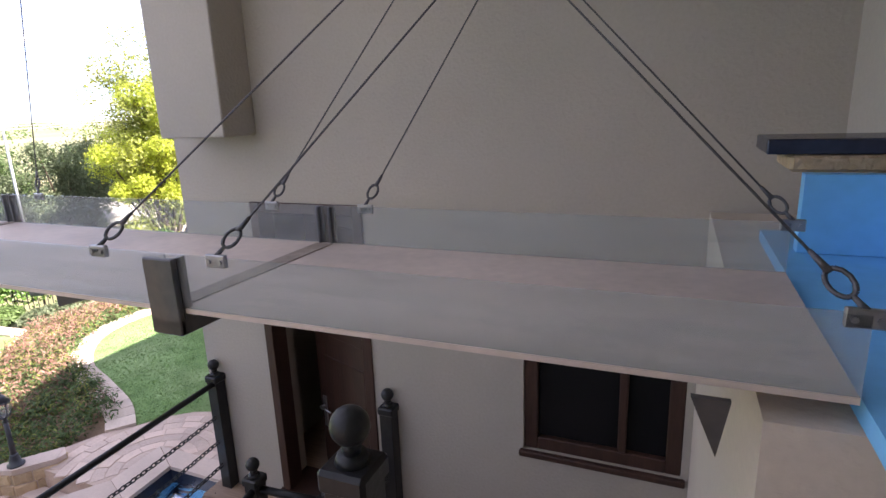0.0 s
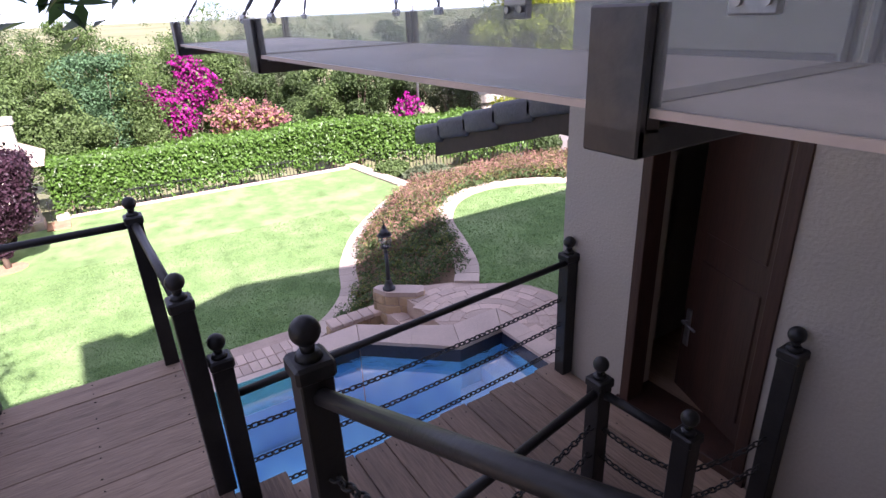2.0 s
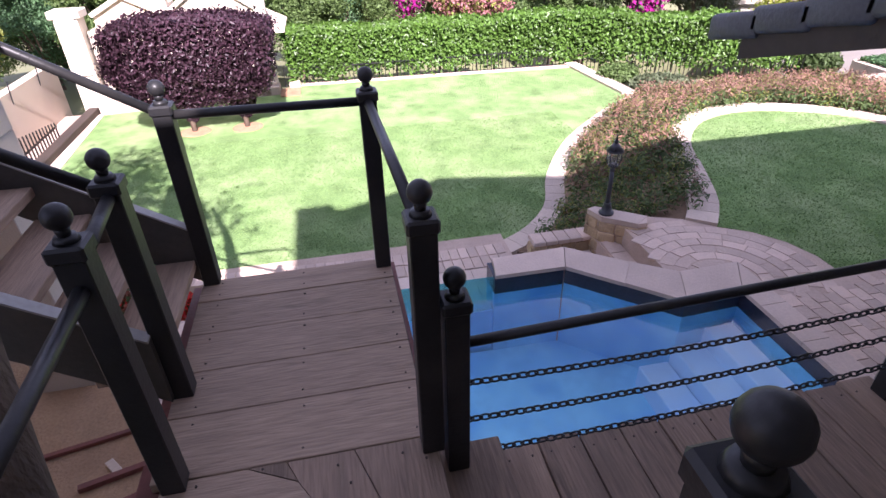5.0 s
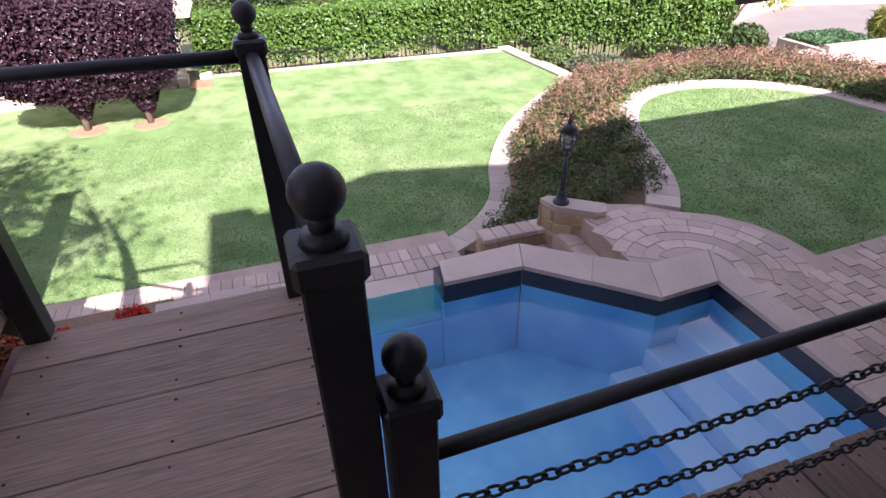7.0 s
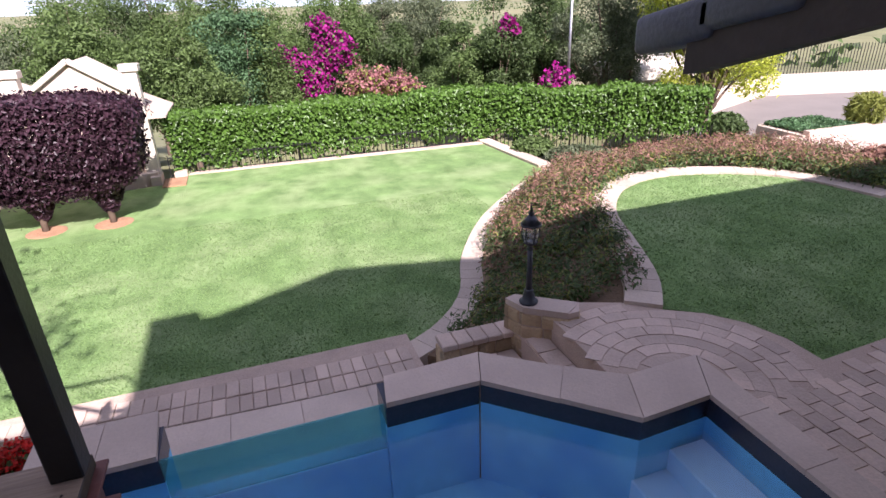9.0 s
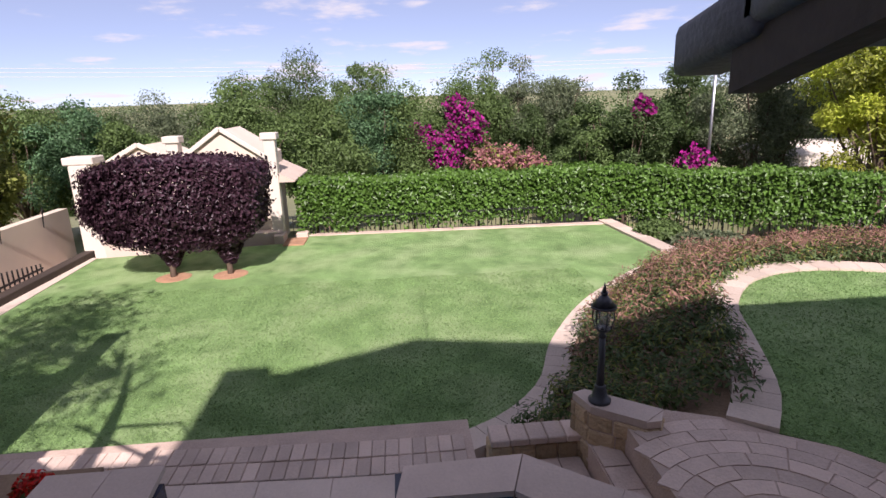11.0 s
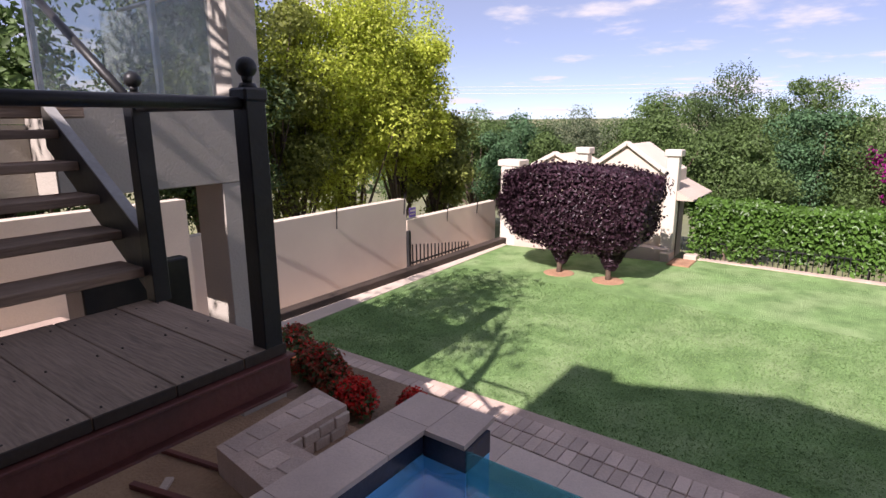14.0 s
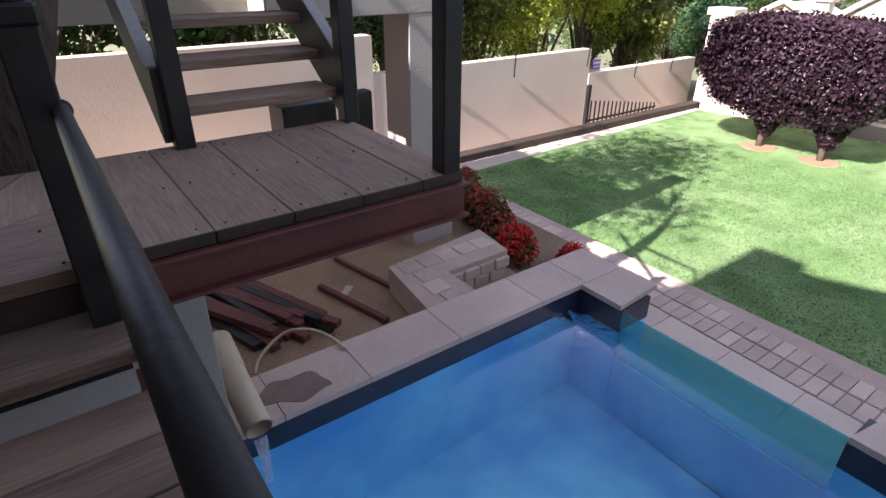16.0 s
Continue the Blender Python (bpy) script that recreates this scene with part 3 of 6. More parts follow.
post(N2, LOW, 3.15, r4)
rail((*D2, 2.80), (D[0], D[1], 2.92), r4)
rail((*D2, 2.80), (*P3, 2.76), r4)
for k in range(2):
    chain((D2[0], D2[1], 2.62 - 0.16 * k), (D[0], D[1], 2.74 - 0.16 * k), r4)
    chain((D2[0], D2[1], 2.62 - 0.16 * k), (P3[0], P3[1], 2.60 - 0.16 * k), r4)
    chain((P3[0], P3[1], 2.60 - 0.16 * k), (N2[0], N2[1], 2.64 - 0.16 * k), r4)
r5 = thing("upper_stair_railing", "black steel stair railing beside the tree trunk", "railing", (*HH, DECK))
post(HH, DECK, DECK + 1.05, r5)
rail((HH[0], HH[1], 3.35), (-1.88, HH[1], 3.31), r5)
rail((*G, DECK + 0.90), (*HH, DECK + 0.90), r5)

# ---- landing deck, boards and beams ----
deck = thing("landing_deck", "weathered wooden landing deck on red steel beams", "deck", (-3.4, 0.1, DECK))
edges = [-4.0, -3.81, -3.555, -3.30, -3.05, -2.757]
for i, (x0, x1) in enumerate(zip(edges, edges[1:])):
    bd = part("board", boxm(x0 + 0.0015, -0.40, DECK - 0.042, x1 - 0.0015, 0.585, DECK + random.uniform(-0.002, 0.002), 0.003), M_DECK, deck)
    bd.data.materials.append(M_BEAM)
    for f in bd.data.polygons:
        if f.normal.y > 0.5:
            f.material_index = 1
    for y in (-0.30, 0.12, 0.54):
        for x in (x0 + 0.045, x1 - 0.045):
            part("nail", tubem((x, y + random.uniform(-0.02, 0.02), DECK - 0.01), (x, y, DECK + 0.0035), 0.0042, None, 8), M_BEAM, bd)
for y in (0.5625, -0.4125):
    part("beam_web", boxm(-4.02, y - 0.0075, DECK - 0.178, -2.72, y + 0.0075, DECK - 0.057), M_RED, deck, "red oxide steel beam web")
    for z in (DECK - 0.19, DECK - 0.057):
        part("beam_flange", boxm(-4.02, y - 0.048, z, -2.72, y + 0.048, z + 0.012, 0.002), M_RED, deck, "red oxide steel beam flange")

# winder boards and treads down to the lower deck
wind = thing("winder_landing", "wooden winder boards between the stairs", "stair", (-2.3, 0.2, DECK))
def board(pts, z, parent, material, t=0.042, name="board"):
    return part(name, prism(pts, z - t, z), material, parent)
board([(-2.61, -0.36), (-2.13, 0.60), (-1.72, 0.60), (-1.72, -0.36)], DECK, wind, M_DECK)
board([(-2.753, -0.36), (-2.753, -0.075), (-2.662, 0.103), (-2.274, 0.328), (-2.615, -0.36)], DECK - 0.001, wind, M_DECK)
board([(-2.753, -0.068), (-2.753, 0.060), (-2.668, 0.100)], DECK + 0.001, wind, M_DECKX)
board([(-2.753, 0.064), (-2.753, 0.300), (-2.194, 0.482), (-2.268, 0.336), (-2.660, 0.107)], DECK - 0.002, wind, M_DECKX)
board([(-2.753, 0.304), (-2.753, 0.60), (-2.137, 0.60), (-2.192, 0.487)], DECK - 0.001, wind, M_DECKX)
for x, y in ((-2.72, -0.24), (-2.74, -0.02), (-2.70, 0.24), (-2.62, 0.28), (-2.70, 0.47), (-2.66, 0.55), (-2.3, 0.35), (-1.95, 0.02), (-1.9, 0.30)):
    part("nail", tubem((x, y, DECK - 0.01), (x, y, DECK + 0.004), 0.0045, None, 8), M_BEAM, wind)
stair = thing("lower_stair", "wooden steps down to the pool deck", "stair", (-2.3, 1.0, LOW))
for k, (y, z) in enumerate(((0.605, 2.37),)):
    part("tread", boxm(-2.80, y, z - 0.045, -1.72, y + 0.255, z, 0.004), M_DECKX, stair)
part("riser", boxm(-2.74, 0.58, LOW - 0.1, -1.72, 0.607, DECK - 0.045), M_BEAM, stair)
low = thing("pool_deck", "weathered wooden deck before the house door", "deck", (-2.5, 2.2, LOW))
for k in range(10):
    y = 0.862 + k * 0.1825
    bd = part("board", boxm(-2.83 - 0.015 * (k % 2), y + 0.003, LOW - 0.042, -0.4, y + 0.179, LOW + random.uniform(-0.002, 0.002), 0.003), M_DECKX, low)
    for x in (-2.77, -2.2, -1.62):
        for dy in (0.04, 0.14):
            part("nail", tubem((x, y + dy, LOW - 0.01), (x + random.uniform(-0.01, 0.01), y + dy, LOW + 0.0035), 0.0042, None, 8), M_BEAM, bd)
part("beam", boxm(-2.80, 0.7, LOW - 0.27, -2.74, 2.69, LOW - 0.045), M_RED, low, "red oxide steel beam")

# upper stair under the walker
us = thing("upper_stair", "wooden stair down along the house", "stair", (-1.2, 0.2, 2.7))
for k, (x, z) in enumerate(((-1.75, 2.68), (-1.43, 2.86), (-1.11, 3.04))):
    part("tread", boxm(x, -0.33, z - 0.045, x + 0.34, 0.72, z, 0.004), M_DECK, us)
struct("upper_landing", boxm(-0.80, -0.9, UPPER - 0.15, 1.59, 0.84, UPPER), M_DECK, "wooden upper landing")

# hidden walls added below landing and treads, blocking low light from the south
struct("landing_light_block", boxm(-0.80, 0.70, -0.3, 1.59, 0.82, UPPER - 0.152), M_WALL, "unseen plastered wall added under the upper landing to block light")
for x, z in ((-1.75, 2.63), (-1.43, 2.81), (-1.11, 2.99)):
    struct("stair_light_block", boxm(x + 0.002, 0.60, -0.3, x + 0.318, 0.70, z), M_WALL, "unseen plastered wall added under the stair to block light")

# stair up to the balcony
bs = thing("balcony_stair", "open wooden stair with steel stringers up to the balcony", "stair", (-3.5, -0.8, DECK))
for k in range(6):
    y, z = -0.40 - 0.19 * k, 2.66 + 0.16 * k
    part("tread", boxm(-3.965, y - 0.24, z - 0.045, -3.16, y, z, 0.004), M_DECKX, bs)
for x in (-3.995, -3.155):
    bm = bmesh.new()
    vs = [bm.verts.new((x + dx, y, z)) for dx in (0, 0.03) for y, z in ((-0.385, 2.52), (-0.385, 2.83), (-1.355, 3.46), (-1.355, 3.20))]
    for f in ((0, 1, 2, 3), (7, 6, 5, 4), (0, 4, 5, 1), (1, 5, 6, 2), (2, 6, 7, 3), (3, 7, 4, 0)):
        bm.faces.new([vs[i] for i in f])
    part("stringer", bm, M_STRING, bs, "dark grey steel stringer")
    bm = bmesh.new()
    vs = [bm.verts.new((x + dx, y, z)) for dx in (-0.012, 0.042) for y, z in ((-0.385, 2.832), (-0.385, 2.842), (-1.355, 3.472), (-1.355, 3.462))]
    for f in ((0, 1, 2, 3), (7, 6, 5, 4), (0, 4, 5, 1), (1, 5, 6, 2), (2, 6, 7, 3), (3, 7, 4, 0)):
        bm.faces.new([vs[i] for i in f])
    part("flange", bm, M_ZINC, bs, "pale grey flange")
part("top_landing", boxm(-4.185, -1.90, 3.36, -3.12, -1.36, 3.485, 0.006), M_DECKX, bs)
rail((*F, DECK + 0.90), (F[0], -1.34, 4.02), bs)
rail((*G, DECK + 0.90), (G[0], -1.34, 4.02), bs)

# ---- balcony of the left building ----
struct("balcony_beam", boxm(-5.85, -2.32, 2.84, -4.19, -1.905, 3.485, 0.006), M_WALL, "plastered concrete balcony beam")
struct("balcony_slab", boxm(-5.85, -4.6, 3.325, -1.6, -2.325, 3.485), M_WALL, "plastered balcony slab")
struct("column", boxm(-5.85, -2.32, -0.3, -5.37, -1.907, 2.838, 0.006), M_WALL, "plastered balcony column")
struct("column_upper", boxm(-5.82, -2.2, 3.487, -5.54, -1.915, 4.6, 0.006), M_WALL, "plastered upper column")

# ---- glass trough ----
M_PANE = glass("trough_pane", (0.90, 0.93, 0.93), 0.08, 0.80, (0.55, 0.55, 0.53))
M_PLATE = mat("trough_base", (0.66, 0.54, 0.455), 0.5, 0.12, 1.5, 30, 0.02, spec=0.1, stain=(0.30, 0.27, 0.24), stain_scale=2.2, stain_amount=0.35)
M_SILT = mat("brown_silt", (0.28, 0.22, 0.17), 0.8, 0.4, 8, 40, 0.2)
tr = thing("water_trough", "hanging glass water trough with grey steel clamps", "trough", (-2.0, 1.4, 4.24))
TX0, TX1, TY0, TY1, TZ0, TZ1 = -4.245, 0.24, 1.012, 1.65, 4.285, 4.418
joints = [-4.245, -2.675, -1.06, 0.24]
for a, b in zip(joints, joints[1:]):
    part("front_pane", boxm(a + 0.004, TY0, TZ0 + 0.012, b - 0.004, TY0 + 0.012, TZ1), M_PANE, tr, "clear dusty pane").visible_shadow = False
    part("back_pane", boxm(a + 0.004, TY1 - 0.012, TZ0 + 0.012, b - 0.004, TY1, TZ1), M_PANE, tr, "clear dusty pane").visible_shadow = False
    part("base", boxm(a + 0.004, TY0, TZ0, b - 0.004, TY1, TZ0 + 0.011), M_PLATE, tr, "grey glossy base plate")
for x in joints[:3]:
    bm = boxm(x - 0.045, TY0 - 0.018, TZ0 - 0.05, x + 0.045, TY0 - 0.003, TZ1 - 0.005, 0.003)
    box(bm, x - 0.045, TY0 - 0.018, TZ0 - 0.05, x + 0.045, TY1 + 0.018, TZ0 - 0.012, 0.003)
    box(bm, x + 0.038, TY0 - 0.003, TZ0 - 0.02, x + 0.045, TY0 + 0.02, TZ1 - 0.005)
    for s_ in (-0.022, 0.022):
        box(bm, x + s_ - 0.006, TY1 - 0.02, TZ0 + 0.012, x + s_ + 0.006, TY1 + 0.01, TZ1 - 0.003, 0.002)
    part("clamp", bm, M_BRACKET, tr, "grey steel clamp")
    part("silt_line", boxm(x - 0.03, TY0 + 0.014, TZ0 + 0.0115, x + 0.03, TY1 - 0.025, TZ0 + 0.0135), M_SILT, tr, "brown silt over the clamp")


def cable(foot, top, parent):
    """A hanger: pad, shackle and twisted wire."""
    foot, top = Vector(foot), Vector(top)
    d = (top - foot).normalized()
    bm = boxm(foot.x - 0.026, foot.y - 0.006, foot.z - 0.024, foot.x + 0.026, foot.y + 0.006, foot.z + 0.004, 0.002)
    for s in (-0.015, 0.015):
        tube(bm, (foot.x + s, foot.y - 0.010, foot.z - 0.011), (foot.x + s, foot.y + 0.010, foot.z - 0.011), 0.005, None, 8)
    p = part("pad", bm, M_STEEL, parent, "zinc bolted pad")
    bm = bmesh.new()
    side = d.cross(Vector((0, 1, 0))).normalized()
    c = foot + d * 0.05
    pts = [c + d * 0.024 * math.cos(a) + side * 0.015 * math.sin(a) for a in [2 * math.pi * k / 12 for k in range(12)]]
    for k in range(12):
        tube(bm, pts[k], pts[(k + 1) % 12], 0.004, None, 6, False)
    tube(bm, foot, foot + d * 0.03, 0.006, 0.004, 6)
    tube(bm, foot + d * 0.07, foot + d * 0.11, 0.007, 0.004, 6)
    part("shackle", bm, M_CABLE, parent, "grey steel shackle", True)
    part("wire", tubem(foot + d * 0.07, top, 0.0026, None, 6), M_CABLE, parent, "twisted steel wire", True)


TOPS = {-3.89: (-3.87, -4.89), -2.80: (-2.78, -3.80), -2.47: (-2.45, -3.47), -1.27: (-0.09, -0.445), -0.91: (0.095, -0.17), 0.30: (-1.5, -1.43)}
for x, (f_x, b_x) in TOPS.items():
    y_top, z_top = (2.50, 6.40) if x < -2 else (WALL_Y - 0.01, 6.2)
    cable((min(x, 0.23), TY0 + 0.006, TZ1 + 0.004), (f_x, y_top, z_top), tr)
    cable((x if x < -1 else x - 0.06 if x > 0 else x, TY1 - 0.006, TZ1 + 0.004), (b_x, y_top, z_top), tr)

struct("outrigger", tubem((-5.0, 2.5, 6.41), (-2.2, 2.5, 6.41), 0.006, None, 8), M_STEEL, "steel bar from which the trough hangs")

# ---- trees ----
def crown_points(rng, n, centre, radii, lumps=14, hollow=0.55):
    """Leaf places on a cluster of overlapping lumps, thin inside, with an uneven outline."""
    c = np.array(centre)
    r = np.array(radii)
    d = rng.normal(0, 1, (lumps, 3))
    d /= np.linalg.norm(d, axis=1, keepdims=True)
    lc = c + d * r * rng.uniform(0.25, 0.95, (lumps, 1))
    lr = r.mean() * rng.uniform(0.16, 0.40, lumps)
    k = rng.integers(0, lumps, n)
    u = rng.normal(0, 1, (n, 3))
    u /= np.linalg.norm(u, axis=1, keepdims=True)
    rad = lr[k] * (hollow + (1 - hollow) * rng.random(n)) * (1 + 0.13 * rng.normal(0, 1, n))
    return lc[k] + u * rad[:, None] * [1, 1, 0.8], u, lc


def tree(name, label, at, height, spread, leaf, seed, trunk_h=0.4, leaves=5000, size=0.22, aspect=0.55, trunk_r=0.12, upright=1.0, leaf2=None):
    rng = np.random.default_rng(seed)
    x, y, z = at
    t = thing(name, label, "tree", at)
    top = z + height
    cz = z + height * (trunk_h + 1) / 2
    pts, nr, lumps = crown_points(rng, leaves, (x, y, cz), (spread, spread, height * (1 - trunk_h) / 2 * upright), 44)
    bm = bmesh.new()
    k = Vector((x, y, z + height * trunk_h * 0.9))
    tube(bm, (x, y, z - 0.3), k, trunk_r, trunk_r * 0.7, 9)
    for l in lumps[:20]:
        mid = k.lerp(Vector(l), 0.5) + Vector(rng.normal(0, 0.12 * spread, 3))
        tube(bm, k, mid, trunk_r * 0.5, trunk_r * 0.28, 6)
        tube(bm, mid, Vector(l), trunk_r * 0.28, trunk_r * 0.1, 5)
    part("trunk", bm, M_TWIG, t, "", True)
    ob = new("crown", leaf_mesh("crown", pts - np.array(at), nr + [0, 0, 0.5], size, aspect, leaf, rng))
    ob.parent = t
    if leaf2:
        pts, nr, _ = crown_points(rng, leaves // 3, (x, y, cz + height * 0.1), (spread * 1.05, spread * 1.05, height * (1 - trunk_h) / 2 * upright), 36, 0.8)
        ob = new("crown_top", leaf_mesh("crown_top", pts - np.array(at), nr + [0, 0, 0.5], size, aspect, leaf2, rng))
        ob.parent = t
    return t


def G0(x, y):
    return ground_height(x, y)


# hedge on a fence
def hedge(label, a, b, half, z0, z1, n, seed):
    rng = np.random.default_rng(seed)
    a, b = np.array(a), np.array(b)
    d = (b - a) / np.linalg.norm(b - a)
    s = np.array([-d[1], d[0]])
    L = np.linalg.norm(b - a)
    u, side = rng.uniform(0, L, n), rng.random(n)
    v = np.where(side < 0.42, half, np.where(side < 0.62, -half, rng.uniform(-half, half, n)))
    zz = np.where(side < 0.62, z0 + (z1 - z0) * rng.random(n) ** 0.85, z1)
    lump = np.sin(u * 2.1) * 0.05 + np.sin(u * 5.3 + 1) * 0.04
    v = v + np.sign(v) * lump + rng.normal(0, 0.06, n)
    zz = zz + np.where(side >= 0.62, lump * 0.8, 0) + rng.normal(0, 0.05, n)
    keep = (zz > z0 + 0.12 + 0.2 * np.abs(np.sin(u * 3.0))) | (rng.random(n) < 0.15)
    p = np.stack([a[0] + d[0] * u + s[0] * v, a[1] + d[1] * u + s[1] * v, zz], 1)[keep]
    nr = np.stack([s[0] * np.sign(v), s[1] * np.sign(v), 0.6 + 0 * v], 1)[keep]
    t = thing("hedge", label, "hedge", (a[0], a[1], z0))
    ob = new("foliage", leaf_mesh("foliage", p - np.array([a[0], a[1], z0]), nr, 0.10, 0.6, L_HEDGE, rng, 0.7))
    ob.parent = t
    k = 0.4
    while k < L:
        q = a + d * k
        bm = tubem( (q[0], q[1], z0 - 0.1), (q[0] + rng.normal(0, .05), q[1] + rng.normal(0, .05), z0 + (z1 - z0) * 0.7), 0.028, 0.015, 6)
        part("stem", bm, M_TWIG, t)
        k += rng.uniform(0.35, 0.6)
    bm = bmesh.new()
    e = 0.12
    ax, ay = a + d * e
    bx, by = b - d * e
    w = half - 0.13
    pr = prism([(ax + s[0] * w, ay + s[1] * w), (bx + s[0] * w, by + s[1] * w), (bx - s[0] * w, by - s[1] * w), (ax - s[0] * w, ay - s[1] * w)], z0 + 0.42, z1 - 0.12)
    part("inner_growth", pr, L_DARK, t)
    return t


hedge("clipped green hedge behind the black garden fence", (-16.65, -0.6), (-16.65, 7.1), 0.42, 0.12, 1.40, 44000, 3)
hedge("clipped green hedge along the lower garden", (-16.65, 7.1), (-14.0, 12.2), 0.42, 0.05, 1.38, 27000, 4)

# purple bush in front of the gatehouse
rng = np.random.default_rng(8)
pb_ = thing("purple_bush", "clipped dark purple leaved bush on two stems", "bush", (-13.4, -2.2, LAWN))
n = 36000
u = rng.random((n, 3))
face = rng.random(n)
px, py, pz = -14.15 + 1.25 * u[:, 0], -3.62 + 2.9 * u[:, 1], 0.80 + 1.53 * u[:, 2]
px = np.where(face < 0.35, -12.9, np.where(face < 0.45, -14.2, px))
pz = np.where((face > 0.45) & (face < 0.7), 2.33, pz)
py = np.where((face > 0.7) & (face < 0.8), -0.75, np.where((face > 0.8) & (face < 0.9), -3.62, py))
mid = np.abs((py + 2.17) / 1.45)
pz = pz + 0.35 * np.maximum(0, mid - 0.55) * (1.6 - pz) / 0.8 + rng.normal(0, 0.05, n)
px += rng.normal(0, 0.06, n)
py += rng.normal(0, 0.06, n) + 0.06 * np.sin(pz * 7)
low_k = np.clip((pz - 0.72) / 0.7, 0, 1)
py = -2.17 + (py + 2.17) * (0.62 + 0.38 * low_k ** 0.6)
px = -13.5 + (px + 13.5) * (0.65 + 0.35 * low_k)
nr = np.stack([px + 13.5, py + 2.17, pz - 1.6], 1)
ob = new("foliage", leaf_mesh("foliage", np.stack([px, py, pz], 1) - np.array([-13.4, -2.2, LAWN]), nr, 0.08, 0.6, L_PURPLE, rng, 0.7))
ob.parent = pb_
for q, (yy, top) in enumerate(((-2.45, -2.9), (-1.4, -1.6))):
    zz = rng.random(3200) ** 0.8
    an = rng.uniform(0, 2 * math.pi, 3200)
    rad = (0.08 + 0.30 * zz) * (0.7 + 0.4 * rng.random(3200))
    low_pts = np.stack([-13.4 + rad * np.cos(an) * 0.9, yy + rad * np.sin(an), 0.40 + 0.62 * zz], 1)
    ob = new("lower_foliage", leaf_mesh("lower_foliage", low_pts - np.array([-13.4, -2.2, LAWN]), np.stack([np.cos(an), np.sin(an), -0.3 + 0 * an], 1), 0.08, 0.6, L_PURPLE, rng, 0.7))
    ob.parent = pb_
    bm = tubem((-13.3, yy, LAWN - 0.1), (-13.45, yy - 0.05, 0.95), 0.06, 0.045, 8)
    for k in range(6):
        tube(bm, (-13.45, yy - 0.05, 0.85), (-13.5 + rng.normal(0, .25), top + rng.normal(0, .4), 1.7), 0.025, 0.012, 6)
    part("stem", bm, M_TWIG, pb_, "", True)

# gatehouse
gh = thing("gatehouse", "small beige plastered gatehouse with two gables and square pillars", "building", (-15.6, -3.0, 0.2))
part("pillar", boxm(-15.75, -5.44, 0.0, -15.3, -4.95, 2.16, 0.01), M_CREAM, gh)
part("pillar_cap", boxm(-15.8, -5.52, 2.16, -15.25, -4.87, 2.33, 0.02), M_CREAM, gh)
part("pillar_panel", boxm(-15.31, -5.40, 0.95, -15.26, -5.0, 2.158, 0.01), M_CREAM, gh)
part("wall", boxm(-17.2, -4.9, 0.0, -15.5, -1.2, 1.85), M_BEIGE, gh)
part("plinth", boxm(-15.5, -4.94, 0.0, -15.2, -1.0, 0.48, 0.015), M_KERB, gh)
for yc, hw, za, x in ((-2.15, 0.95, 2.80, -15.45), (-4.05, 0.7, 2.5, -15.7)):
    bm = bmesh.new()
    vs = [bm.verts.new((xx, yy, zz)) for xx in (x, x - 1.7) for yy, zz in ((yc - hw, 1.852), (yc - hw, 2.18), (yc, za), (yc + hw, 2.18), (yc + hw, 1.852))]
    for f in ((0, 1, 2, 3, 4), (9, 8, 7, 6, 5), (0, 5, 6, 1), (1, 6, 7, 2), (2, 7, 8, 3), (3, 8, 9, 4), (4, 9, 5, 0)):
        bm.faces.new([vs[i] for i in f])
    part("gable", bm, M_BEIGE, gh)
    for s in (-1, 1):
        a, b = Vector((x + 0.04, yc + s * (hw + 0.03), 2.15)), Vector((x + 0.04, yc, za + 0.03))
        d = b - a
        m4 = Matrix.Translation((a + b) / 2) @ Matrix.Rotation(math.atan2(d.z, d.y), 4, "X")
        part("gable_moulding", boxm(-0.05, -d.length / 2, -0.05, 0.05, d.length / 2, 0.05, 0.008, m=m4), M_CREAM, gh)
for yc in (-3.2, -1.1):
    part("pillar", boxm(-15.62, yc - 0.13, 0.0 if yc > -2 else 1.86, -15.36, yc + 0.13, 2.55, 0.01), M_CREAM, gh)
    part("pillar_cap", boxm(-15.66, yc - 0.18, 2.55, -15.32, yc + 0.18, 2.70, 0.015), M_CREAM, gh)
part("roof", prism([(-17.4, -1.3), (-15.42, -1.3), (-15.42, -0.62), (-17.4, -0.62)], 1.58, lambda x, y: 1.95 - (y + 1.3) * 0.5), M_KERB, gh)
part("side_door", boxm(-16.6, -1.199, 0.05, -15.8, -1.17, 1.5), M_BEAM, gh, "dark recessed doorway")
part("step", boxm(-15.5, -1.15, 0.05, -15.05, -0.93, 0.42, 0.012), M_KERB, gh)
part("step", boxm(-15.75, -0.72, 0.05, -15.45, -0.45, 0.36, 0.012), M_KERB, gh)
part("step_paving", boxm(-15.45, -0.92, 0.05, -14.8, -0.45, 0.262, 0.006), M_REDSOIL, gh, "reddish step paving")
# low opening; the dark strip runs on behind the bush as its painted shade
part("opening", boxm(-15.515, -4.7, 0.5, -15.47, -1.9, 0.84), M_BEAM, gh, "dark low opening, lengthened to stand for the bush's shade")
gh.location += Vector((-0.45, 0.12, -0.03))

